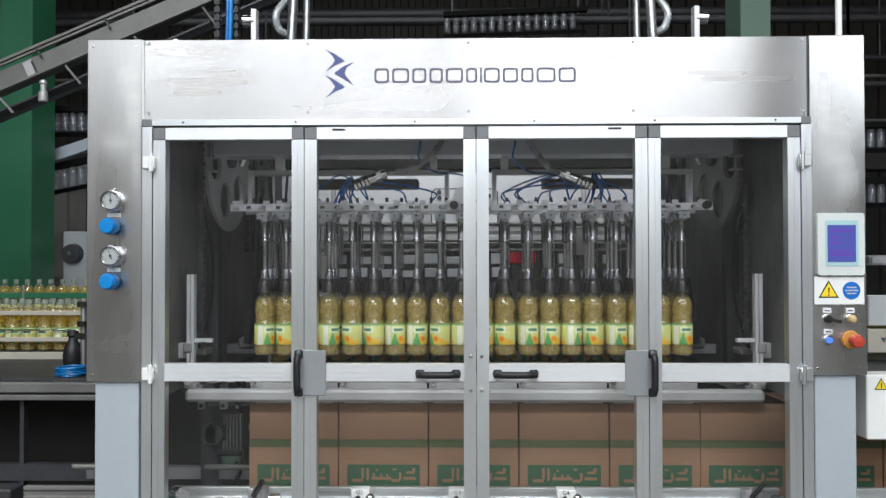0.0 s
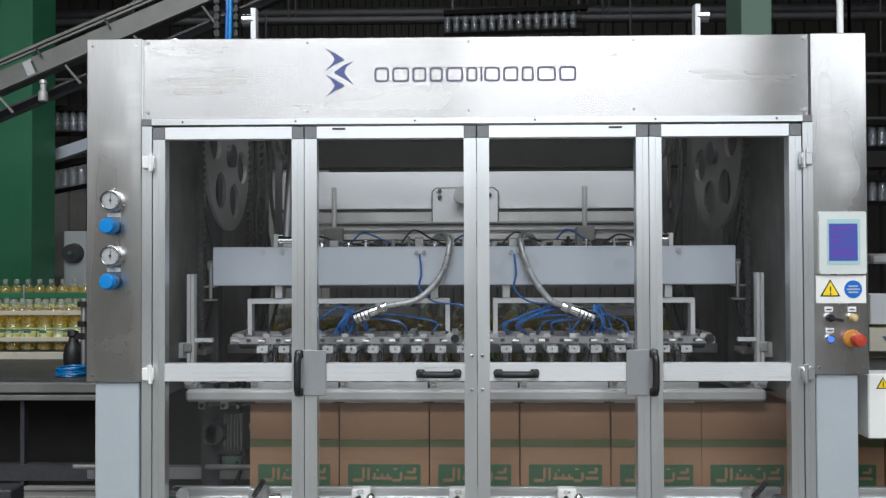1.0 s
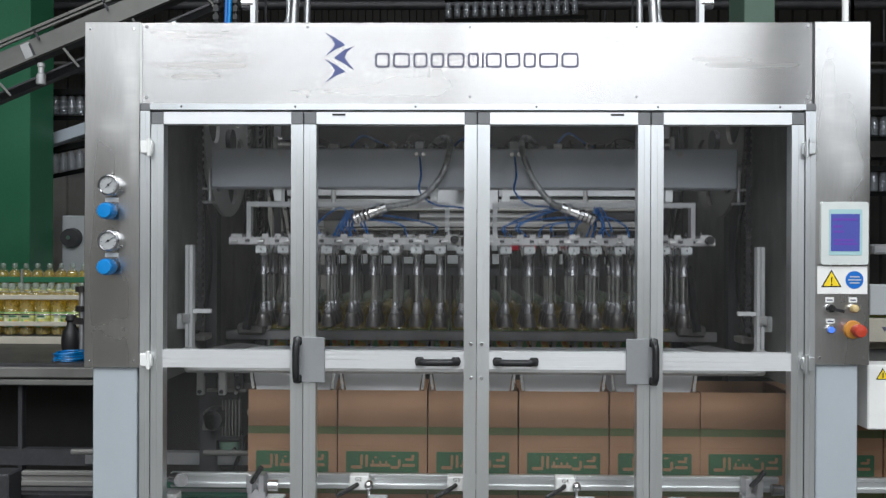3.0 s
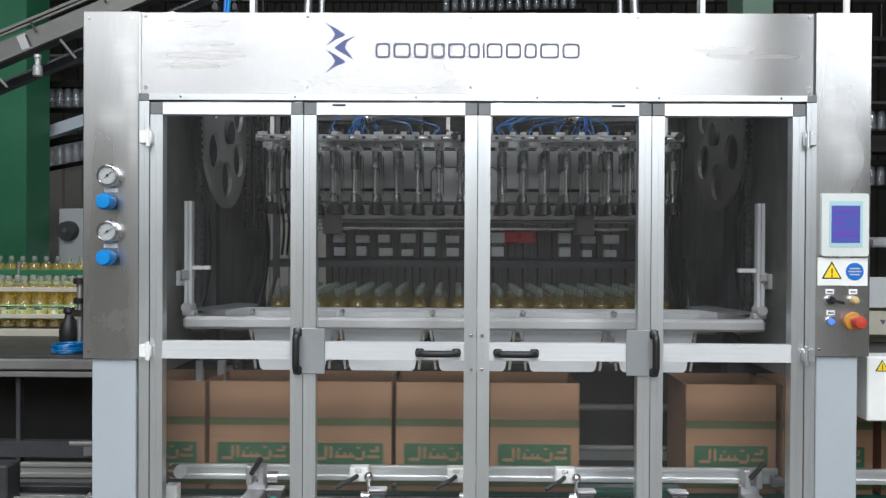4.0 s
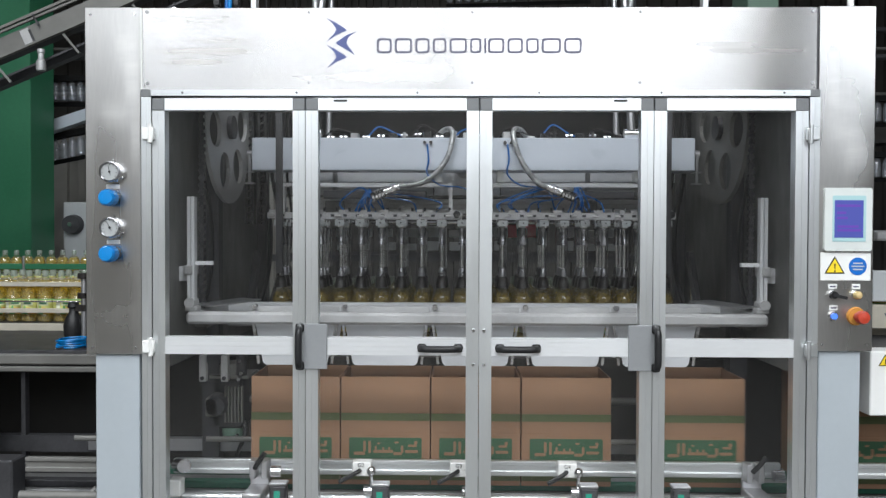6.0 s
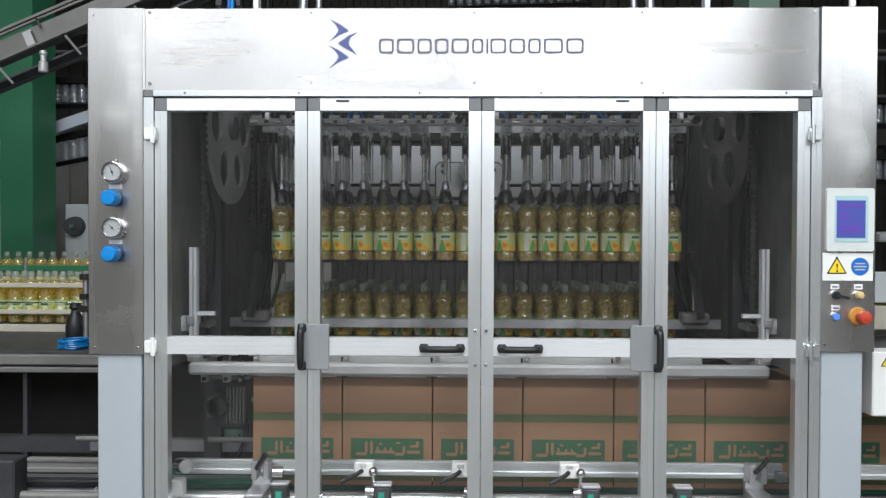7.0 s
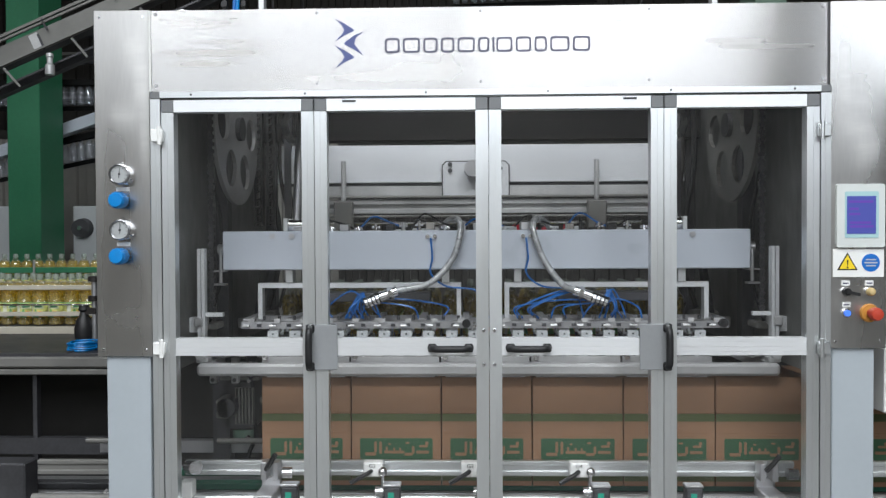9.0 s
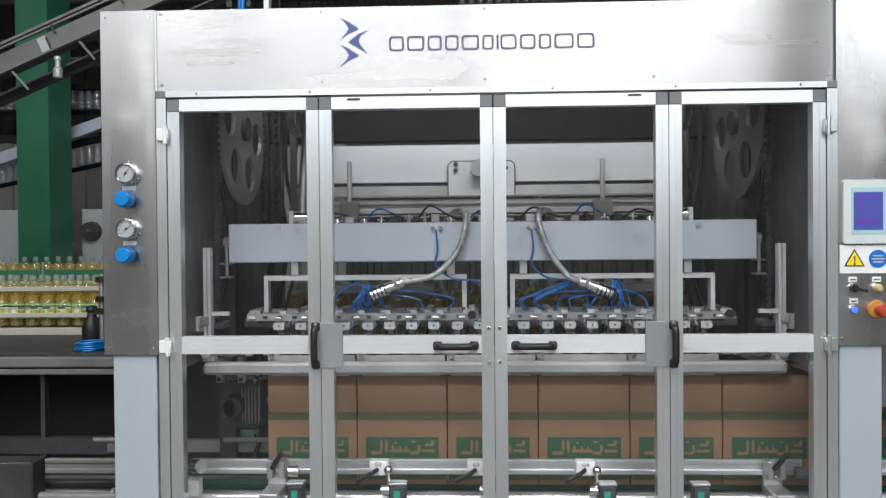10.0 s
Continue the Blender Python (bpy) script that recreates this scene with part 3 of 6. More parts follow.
def control_panel(col):
    """Screen, warning plate and buttons on the right column."""
    y = -0.002
    s = part("touch_screen", plate(bmn(), rounded(1.209, 1.627, 0.154, 0.206, 0.008), y - 0.012, y), SCREENFRAME, col, "grey framed touch screen showing a lit blue page")
    part("screen_rim", plate(bmn(), rounded(1.211, 1.63, 0.108, 0.15, 0.004), y - 0.0135, y - 0.012), SCREENRIM, s)
    part("screen_glass", box(bmn(), 1.163, 1.256, y - 0.0145, y - 0.0135, 1.568, 1.69), SCREEN, s, "lit blue display")
    bm = bmn()
    for z, a, b in ((1.668, 1.168, 1.247), (1.645, 1.17, 1.2), (1.628, 1.17, 1.205), (1.588, 1.172, 1.248), (1.6, 1.172, 1.24)):
        box(bm, a, b, y - 0.0152, y - 0.0145, z, z + 0.008)
    part("screen_rows", bm, SCREENROW, s)
    s = part("warning_plate", box(bmn(), 1.124, 1.288, y - 0.003, y, 1.427, 1.519, 0.001), WHITE, col, "white plate with warning triangle and blue sign")
    tri = lambda k: [(1.17 + k * 0.032 * math.sin(a), 1.469 + k * 0.032 * math.cos(a)) for a in (0, -math.tau / 3, math.tau / 3)]
    part("triangle_border", plate(bmn(), tri(1.2), y - 0.004, y - 0.003), BLACK, s)
    part("triangle", plate(bmn(), tri(0.95), y - 0.005, y - 0.004), YELLOW, s, "yellow warning triangle")
    bm = plate(bmn(), [(1.1675, 1.483), (1.1725, 1.483), (1.171, 1.464), (1.169, 1.464)], y - 0.006, y - 0.005)
    cyl(bm, (1.17, y - 0.005, 1.4585), (1.17, y - 0.006, 1.4585), 0.003, seg=10)
    part("exclamation_mark", bm, BLACK, s)
    part("blue_disc", cyl(bmn(), (1.245, y - 0.003, 1.474), (1.245, y - 0.0045, 1.474), 0.029, seg=28), SIGNBLUE, s, "round blue instruction sign")
    bm = bmn()
    for z, w in ((1.484, 0.016), (1.474, 0.021), (1.464, 0.016)):
        box(bm, 1.245 - w, 1.245 + w, y - 0.0053, y - 0.0045, z - 0.0022, z + 0.0022)
    part("blue_disc_bars", bm, PALEPANEL, s)
    for x, z, kind in ((1.165, 1.38, "selector"), (1.241, 1.38, "lamp"), (1.168, 1.31, "button"), (1.242, 1.31, "stop")):
        if kind != "stop":
            t = part("name_strip", box(bmn(), x - 0.014, x + 0.014, y - 0.003, y, z + 0.019, z + 0.036, 0.001), WHITE, col, "small white name tag")
            part("tag_bar", box(bmn(), x - 0.009, x + 0.009, y - 0.0036, y - 0.003, z + 0.025, z + 0.0295), INK, t)
        ring = part("push_" + kind if kind == "button" else kind + "_ring", cyl(bmn(), (x, y, z), (x, y - 0.008, z), 0.0155, 0.0145, 20), CHROME, col, "chrome ringed panel " + kind, True)
        if kind == "selector":
            bm = cyl(bmn(), (x, y - 0.008, z), (x, y - 0.02, z), 0.012, seg=16)
            bar_between(bm, (x - 0.006, y - 0.02, z + 0.001), (x + 0.036, y - 0.024, z - 0.009), 0.012, 0.01)
            part("lever", bm, BLACK, ring, "black selector lever")
        elif kind == "lamp":
            part("lens", lathe(bmn(), [(0.0135, 0), (0.0135, 0.012), (0.009, 0.018), (0, 0.02)], 18, Matrix.Translation((x, y - 0.008, z)) @ Matrix.Rotation(radians(90), 4, "X")), AMBER, ring, "amber lens", True)
        elif kind == "button":
            part("lens", cyl(bmn(), (x, y - 0.008, z), (x, y - 0.013, z), 0.0105, seg=18), BLUELED, ring, "lit blue lens")
        else:
            part("yellow_ring", cyl(bmn(), (x, y - 0.001, z), (x, y - 0.01, z), 0.031, 0.028, 26), ORANGE, ring, "yellow ring")
            part("mushroom_head", lathe(bmn(), [(0.013, 0), (0.013, 0.022), (0.021, 0.026), (0.022, 0.042), (0.018, 0.05), (0, 0.053)], 24, Matrix.Translation((x, y - 0.008, z)) @ Matrix.Rotation(radians(90), 4, "X")), RED, ring, "red emergency stop mushroom", True)


def logo(header):
    """Three curved dark-blue swooshes and a row of plain bars in place of the maker's name."""
    def at(cx, cz):
        return (-0.504 + (cx / 3 - 14) / 528, 2.285 - (cz / 3 - 18) / 528)
    bm = bmn()
    outer = [(45, 50), (100, 78), (148, 110), (148, 118), (100, 138), (48, 172), (85, 135), (98, 112), (80, 80)]
    inner = [(200, 122), (160, 150), (150, 182), (165, 205), (197, 245), (145, 212), (98, 186), (98, 178), (150, 140)]
    for pts, d in ((outer, 0), (inner, 0), (outer, 140)):
        plate(bm, [at(a, b + d) for a, b in pts], -0.0035, -0.002)
    part("swoosh_emblem", bm, NAVY, header, "dark blue curved emblem of three swooshes")
    x = -0.335
    for w in (0.058, 0.066, 0.056, 0.054, 0.066, 0.046, 0.012, 0.062, 0.06, 0.05, 0.072, 0.066):
        a, b, t = x, x + w - 0.009, 0.0065
        bm = bmn()
        if b - a < 0.01:
            box(bm, a, a + t, -0.0033, -0.002, 2.171, 2.2205)
        else:
            o, i = rounded((a + b) / 2, 2.1957, b - a, 0.0495, 0.012), rounded((a + b) / 2, 2.1957, b - a - 2 * t, 0.0495 - 2 * t, 0.007)
            for k in range(len(o)):
                n = (k + 1) % len(o)
                plate(bm, [o[k], o[n], i[n], i[k]], -0.0033, -0.002)
        part("name_bar", bm, INK, header, "plain dark hollow bar")
        x += w * 1.025


def machine_build():
    mc = thing("case_packing_machine", pose(0, 0, 0), "stainless and aluminium case packing machine with glazed doors", "machine")
    # header
    bm = box(bmn(), -1.112, 1.105, -0.002, 0.012, 2.048, ZTOP)
    box(bm, -1.112, 1.105, 0.012, 0.05, ZTOP - 0.012, ZTOP)
    hd = part("header_panel", bm, HEADER, mc, "brushed stainless header panel")
    screws(hd, [(x, -0.002, z) for x in (-0.56, -0.02, 0.53) for z in (2.075, ZTOP - 0.014)], 0.005, MIDSTEEL)
    screws(hd, [(x, -0.002, z) for x in (-1.098, 1.092) for z in (2.072, 2.308)], 0.007, MIDSTEEL)
    logo(hd)
    bm = bmn()
    box(bm, -1.085, 1.085, -0.006, 0.03, 2.031, 2.05)
    rail = part("top_rail", bm, ALU, mc, "aluminium rail over the doors")
    screws(rail, [(x, -0.006, 2.041) for x in (-0.98, -0.6, -0.2, 0.2, 0.6, 1.0)], 0.004, DARKSTEEL)
    for s in (-1, 1):
        part("rail_end_cap", box(bmn(), s * 1.085, s * 1.118, -0.007, 0.03, 2.028, 2.052, 0.002), CORNER, mc, "dark grey plastic end cap")
        bm = box(bmn(), s * 1.085, s * 1.118, -0.004, 0.036, 0.1, 2.027)
        box(bm, s * 1.1, s * 1.103, -0.006, -0.004, 0.1, 2.027)
        part("door_post", bm, ALU, mc, "aluminium outer door post")
    # doors
    seams = (-1.0835, -0.572, 0.005, 0.5785, 1.0835)
    ds = [door(mc, seams[i] + 0.0012, seams[i + 1] - 0.0012) for i in range(4)]
    for i, (x, z) in enumerate(((-0.123, 1.198), (0.135, 1.198))):
        grip(ds[1 + i], x, z, 0.132, False)
    for i, s in ((0, -1), (3, 1)):
        bm = box(bmn(), *(sorted((s * 0.498, s * 0.604))), -0.008, -0.003, 1.125, 1.276, 0.002)
        part("switch_plate", bm, SWITCHPLATE, ds[i], "grey sheet cover plate of the door lock")
        grip(ds[i], s * 0.588, 1.2, 0.138, True)
    screws(ds[1], [(-0.013, -0.002, z) for z in (1.142, 1.255)], 0.007, CHROME)
    screws(ds[2], [(0.022, -0.002, z) for z in (1.142, 1.255)], 0.007, CHROME)
    for i, x in ((1, -0.455), (2, 0.468)):
        part("slot", box(bmn(), x - 0.022, x + 0.022, -0.0025, -0.0005, 2.0125, 2.0185), BLACK, ds[i], "dark slot in the profile")
    for s in (-1, 1):
        for z in (1.905, 1.198):
            bm = box(bmn(), *sorted((s * 1.072, s * 1.112)), -0.022, -0.004, z - 0.021, z + 0.021, 0.003)
            cyl(bm, (s * 1.083, -0.018, z - 0.03), (s * 1.083, -0.018, z + 0.03), 0.008, seg=10)
            part("hinge", bm, WHITE if s < 0 else ALU, mc, "pale block hinge", True)
    # side columns: stainless box above, painted leg below
    for s, x0, x1, zb in ((-1, -1.306, -1.12, 1.17), (1, 1.113, 1.297, 1.194)):
        bm = box(bmn(), x0, x1, -0.002, 0.24, zb, ZTOP + 0.004, 0.002)
        col = part("column_cover", bm, STEEL, mc, "brushed stainless column cover")
        screws(col, [(x, -0.002, z) for x in (x0 + 0.02, x1 - 0.02) for z in (zb + 0.022, ZTOP - 0.02)], 0.0055, CHROME)
        a, b = (x0 + 0.025, x1 + 0.0) if s < 0 else (x0 + 0.015, x1 - 0.02)
        part("leg", box(bmn(), a, b - 0.012, 0.01, 0.2, 0.0, zb, 0.003), GREYPAINT, mc, "light grey painted machine leg")
        part("side_bracket", box(bmn(), *sorted((s * 1.307 - (0 if s < 0 else 0.01), s * 1.322 - (0 if s < 0 else 0.01))), 0.03, 0.1, 2.15, 2.28, 0.002), MIDSTEEL, mc)
        if s < 0:
            for z in (1.777, 1.593):
                gauge(col, -1.213, z)
                regulator(col, -1.213, z - 0.086)
        else:
            control_panel(col)
    part("edge_strip", box(bmn(), -1.1195, -1.1135, -0.004, 0.02, 2.053, ZTOP), WHITE, mc, "bright folded sheet edge")
    part("gap_strip", box(bmn(), 1.104, 1.114, 0.002, 0.05, 2.05, ZTOP), DARKSTEEL, mc)
    # inner frame: side walls, roof, rear portal
    for s in (-1, 1):
        part("side_wall", box(bmn(), *sorted((s * 1.11, s * 1.13)), 0.06, 1.6, 1.09, 2.3), WALLSTEEL, mc, "mottled dark inner steel side wall")
        part("lower_side_frame", box(bmn(), *sorted((s * 1.11, s * 1.13)), 0.25, 1.6, 0.1, 0.52), DARKSTEEL, mc)
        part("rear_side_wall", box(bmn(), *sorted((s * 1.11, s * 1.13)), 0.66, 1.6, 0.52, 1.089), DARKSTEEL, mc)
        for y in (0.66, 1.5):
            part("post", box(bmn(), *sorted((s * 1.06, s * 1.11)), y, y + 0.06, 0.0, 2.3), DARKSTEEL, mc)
        # hoses and cables that hang along the wall
        for k, (x, y, r, m) in enumerate(((0.99, 1.15, 0.012, BLACK), (0.95, 1.2, 0.009, RUBBER), (1.075, 0.52, 0.007, BLACK))):
            pts = [(s * x, y, 2.29), (s * (x + 0.02), y + 0.02, 1.9), (s * (x - 0.03), y, 1.62), (s * (x - 0.01), y + 0.05, 1.4), (s * (x + 0.03), y + 0.02, 1.22)]
            part("hanging_hose", pipe(bmn(), pts, r, 8, 6, 0.15 if r > 0.012 else 0.0), m, mc, "dark hanging hose", True)
        part("wall_bracket", box(bmn(), *sorted((s * 1.06, s * 1.11)), 0.5, 0.6, 1.2, 1.225, 0.004), DULLSTEEL, mc)
        part("corner_block", box(bmn(), *sorted((s * 0.9, s * 1.02)), 0.82, 0.9, 1.19, 1.24, 0.01), DULLSTEEL, mc, "dull steel corner block")
        # toothed chain beside the wheel
        bm = bmn()
        for k in range(34):
            z = 1.25 + k * 0.028
            box(bm, *sorted((s * 1.05, s * 1.072)), 0.44, 0.46, z, z + 0.016)
            box(bm, *sorted((s * 1.056, s * 1.068)), 0.445, 0.455, z + 0.014, z + 0.03)
        part("chain", bm, DARKSTEEL, mc, "oily steel drive chain")
        # slim guide and a sloping guide bar behind
        part("slanted_guide", bar_between(bmn(), (s * 0.96, 0.75, 1.22), (s * 0.93, 0.8, 1.5), 0.03, 0.02), DARKSTEEL, mc)
        part("cable_guide", bar_between(bmn(), (s * 0.86, 0.9, 1.4), (s * 0.86, 0.9, 2.3), 0.012, 0.03), DARKSTEEL, mc)
    # unseen plate, its depth set to keep roof light off the rear grippers
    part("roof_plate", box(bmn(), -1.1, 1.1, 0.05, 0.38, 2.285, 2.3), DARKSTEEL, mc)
    pan = part("rear_cross_panel", box(bmn(), -1.0, 1.0, 1.3, 1.4, 1.83, 2.015, 0.003), PANELSTEEL, mc, "wide brushed stainless rear cross panel")
    # added box; its black stands for the dark space above the panel
    part("upper_cross_beam", box(bmn(), -1.1, 1.1, 1.38, 1.5, 2.05, 2.28), UNLITBLACK, mc, "black box for the dark see-through space above the panel")
    part("panel_gap", box(bmn(), -0.98, 0.98, 1.31, 1.38, 1.815, 1.829), BLACK, mc)
    part("lower_profile", box(bmn(), -0.98, 0.98, 1.29, 1.36, 1.765, 1.813, 0.003), WHEELSTEEL, mc, "steel lower profile")
    bm = box(bmn(), -0.82, 0.82, 1.24, 1.28, 1.675, 1.7, 0.003)
    box(bm, -0.82, 0.82, 1.24, 1.28, 1.72, 1.745, 0.003)
    box(bm, -0.82, 0.82, 1.262, 1.28, 1.7, 1.72)
    part("lower_bar", bm, WHEELSTEEL, mc, "grooved steel lower bar")
    for z in (1.757, 1.662):
        part("thin_rod", cyl(bmn(), (-0.9, 1.225, z), (0.9, 1.225, z), 0.006, seg=8), DULLSTEEL, mc, "thin dull rod", True)
    # dark cable ladder beside the chain wheel
    for x in (-1.055, -0.995):
        bm = box(bmn(), x - 0.005, x + 0.005, 1.08, 1.12, 1.62, 2.29)
        box(bm, x + 0.024, x + 0.034, 1.08, 1.12, 1.62, 2.29)
        for k in range(19):
            bar_between(bm, (x, 1.09, 1.63 + k * 0.035), (x + 0.03, 1.09, 1.645 + k * 0.035), 0.02, 0.009)
        part("cable_ladder", bm, BLACK, mc, "black hanging cable chain")
    bm = plate(bmn(), [(-0.18, 1.755), (-0.18, 1.91), (-0.162, 1.928), (0.122, 1.928), (0.14, 1.91), (0.14, 1.755)], 1.265, 1.275)
    part("motor_plate_edge", plate(bmn(), [(-0.186, 1.75), (-0.186, 1.913), (-0.165, 1.934), (0.125, 1.934), (0.146, 1.913), (0.146, 1.75)], 1.275, 1.285), DARKSTEEL, mc, "dark edge round the motor plate")
    pl = part("motor_plate", bm, PANELSTEEL, mc, "light motor mounting plate")
    bm = bmn()
    for x, z in ((-0.145, 1.915), (-0.145, 1.885), (0.1, 1.895)):
        cyl(bm, (x, 1.265, z), (x, 1.255, z), 0.011, seg=10)
    part("bolt", bm, DARKSTEEL, pl)
    part("motor_hub", cyl(bmn(), (-0.035, 1.265, 1.89), (-0.035, 1.17, 1.89), 0.04, seg=20), MIDSTEEL, pl, "steel motor hub", True)
    for x in (-0.66, 0.56):
        b = part("clamp_block", box(bmn(), x - 0.045, x + 0.045, 1.2, 1.25, 1.6, 1.735, 0.004), DULLSTEEL, mc, "dull clamp block")
        part("clamp_rod", cyl(bmn(), (x, 1.22, 1.7), (x, 1.22, 1.93), 0.012, seg=12), WHEELSTEEL, b, "upright steel rod", True)
    # infeed lane dividers, guides and table
    tb = part("infeed_table", box(bmn(), -0.98, 0.98, 0.9, 1.9, 1.04, 1.083), DARKSTEEL, mc, "dark infeed table")
    part("infeed_stop_rail", box(bmn(), -1.08, 1.08, 0.86, 0.89, 1.165, 1.207, 0.003), MIDSTEEL, mc, "steel stop rail in front of the bottles")
    for i in range(21):
        x = (i - 10) * 0.0917
        part("lane_divider", box(bmn(), x - 0.003, x + 0.003, 1.2, 1.9, 1.072, 1.19), DARKSTEEL, tb)
    for y in (1.22, 1.5, 1.8):
        part("guide_bridge", box(bmn(), -0.98, 0.98, y, y + 0.03, 1.44, 1.475), DARKSTEEL, mc)
    part("rear_guide_rail", cyl(bmn(), (-0.78, 1.26, 1.63), (0.78, 1.26, 1.63), 0.009, seg=10), CHROME, mc, "thin chrome guide rail")
    bm = box(bmn(), 0.16, 0.245, 1.26, 1.32, 1.56, 1.62, 0.006)
    box(bm, 0.25, 0.33, 1.26, 1.32, 1.56, 1.62, 0.006)
    part("red_guard", bm, REDBOX, mc, "red plastic guard block")
    bm = bmn()
    rnd = random.Random(3)
    for i in range(13):
        x = -0.66 + i * 0.11
        if abs(x - 0.24) > 0.1:
            box(bm, x, x + rnd.uniform(0.05, 0.075), 1.25, 1.29, 1.56, 1.56 + rnd.uniform(0.035, 0.055), 0.003)
            box(bm, x + 0.004, x + rnd.uniform(0.05, 0.07), 1.25, 1.29, 1.495, 1.495 + rnd.uniform(0.03, 0.05), 0.003)
    part("air_valves", bm, PALEPANEL, mc, "rows of pale air valves")
    # cables behind, upper left
    for k in range(5):
        x = -0.9 + 0.025 * k
        p = [(x, 1.15, 2.3), (x + 0.01, 1.13, 2.05), (x - 0.01 + 0.012 * k, 1.12, 1.85), (x + 0.02, 1.15, 1.65), (x, 1.2, 1.5)]
        part("cable", pipe(bmn(), p, 0.007, 6, 4), BLACK, mc, "", True)
    # slim bright pin on the right
    part("bright_pin", cyl(bmn(), (0.955, 0.85, 1.25), (0.955, 0.85, 1.47), 0.006, seg=8), CHROME, mc)
    # gear motor low on the left
    bm = box(bmn(), -1.09, -0.96, 0.66, 0.82, 0.76, 0.97, 0.01)
    gm = part("gear_motor", bm, DARKSTEEL, mc, "dark grey gear motor")
    bm = bmn()
    for k in range(6):
        box(bm, -1.03 + k * 0.014, -1.025 + k * 0.014, 0.635, 0.66, 0.79, 0.94)
    part("cooling_fins", bm, DULLSTEEL, gm)
    part("shaft_box", box(bmn(), -1.06, -0.98, 0.66, 0.78, 0.97, 1.03, 0.006), DULLSTEEL, gm)
    part("motor_cover", cyl(bmn(), (-1.06, 0.65, 0.865), (-1.06, 0.6, 0.865), 0.05, 0.04, 16), DARKSTEEL, gm)
    part("motor_foot", lathe(bmn(), [(0.0, 0), (0.03, 0.0), (0.042, 0.012), (0.046, 0.04), (0.046, 0.055), (0.038, 0.06)], 18, Matrix.Translation((-1.015, 0.71, 0.7))), PALEGREEN, gm, "dull green rounded motor foot", True)
    part("terminal_box", box(bmn(), -1.1, -1.045, 0.6, 0.66, 0.82, 0.9, 0.006), DULLSTEEL, gm, "small terminal box")
    part("flange_plate", box(bmn(), -1.095, -0.93, 0.64, 0.8, 0.972, 0.985, 0.002), DULLSTEEL, gm)
    bm = bmn()
    for x, z in ((-0.955, 1.0), (-0.965, 0.975), (-0.96, 1.05), (-0.975, 0.74)):
        cyl(bm, (x, 0.63, z), (x, 0.61, z), 0.008, seg=8)
    part("bolt", bm, CHROME, gm, "bright bolt heads")
    part("drive_shaft", cyl(bmn(), (-0.965, 0.66, 0.97), (-0.965, 0.66, 1.09), 0.022, seg=12), DARKSTEEL, gm, "", True)
    for x in (-1.092, -1.005):
        lug = part("lug", box(bmn(), x, x + 0.028, 0.5, 0.53, 0.985, 1.09, 0.003), WHEELSTEEL, mc, "pale bearing lug")
        part("bolt", cyl(bmn(), (x + 0.014, 0.5, 1.0), (x + 0.014, 0.493, 1.0), 0.008, seg=8), DARKSTEEL, lug)
    part("lug_bridge", box(bmn(), -1.064, -1.005, 0.51, 0.53, 1.06, 1.09), DARKSTEEL, mc)
    part("motor_cable", pipe(bmn(), [(-0.97, 0.7, 0.8), (-0.95, 0.66, 0.74), (-0.97, 0.64, 0.68), (-1.0, 0.64, 0.6)], 0.009, 8, 5), BLACK, gm, "", True)
    part("low_cross_bar", box(bmn(), -1.62, 1.1, 0.68, 0.72, 0.66, 0.71), MIDSTEEL, mc, "steel cross bar behind the cartons")
    part("low_shaft", cyl(bmn(), (-1.1, 0.78, 0.86), (1.1, 0.78, 0.86), 0.016, seg=12), DULLSTEEL, mc, "", True)
    # added sheet: the darkness behind the cartons is in its colour
    part("inner_back_plate", box(bmn(), -1.1, 1.1, 0.86, 0.88, 0.1, 1.03), ROOFSHADE, mc, "dark sheet for the shaded inside behind the cartons")
    return mc


MC = machine_build()


def wheel(s):
    """Big pierced chain wheel on the inner side wall; it turns with the head."""
    cy, cz, r, n = 0.775, 2.03, 0.325, 60
    bm = bmn()
    rim = [bm.verts.new((0, r * math.cos(i * math.tau / n), r * math.sin(i * math.tau / n))) for i in range(n)]
    edges = [bm.edges.new((rim[i], rim[(i + 1) % n])) for i in range(n)]
    for h in range(6):
        a0 = h * math.tau / 6 + 0.361
        hole = []
        for i in range(16):
            a = i * math.tau / 16
            rr, tt = 0.205 + 0.078 * math.cos(a), a0 + 0.36 * math.sin(a) * (0.205 / (0.205 + 0.06 * math.cos(a)))
            hole.append(bm.verts.new((0, rr * math.cos(tt), rr * math.sin(tt))))
        edges += [bm.edges.new((hole[i], hole[(i + 1) % 16])) for i in range(16)]
    bmesh.ops.triangle_fill(bm, use_beauty=True, edges=edges)
    g = bmesh.ops.extrude_face_region(bm, geom=bm.faces[:])
    bmesh.ops.translate(bm, vec=(0.016 * s, 0, 0), verts=[v for v in g["geom"] if isinstance(v, bmesh.types.BMVert)])
    bmesh.ops.recalc_face_normals(bm, faces=bm.faces[:])
    me = bpy.data.meshes.new("chain_wheel")
    bm.to_mesh(me)
    bm.free()
    # right wheel gets the darker steel: shade on that side, put into colour
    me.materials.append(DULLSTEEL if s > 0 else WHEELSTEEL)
    ob = new("chain_wheel", me)
    ob.parent = MC
    ob["label"] = "large pierced steel chain wheel"
    ob.location = (s * 1.045, cy, cz)
    hub = part("wheel_hub", cyl(bmn(), (-0.02, 0, 0), (0.02, 0, 0), 0.05, seg=20), DARKSTEEL, ob)
    return ob


WHEELS = [wheel(-1), wheel(1)]

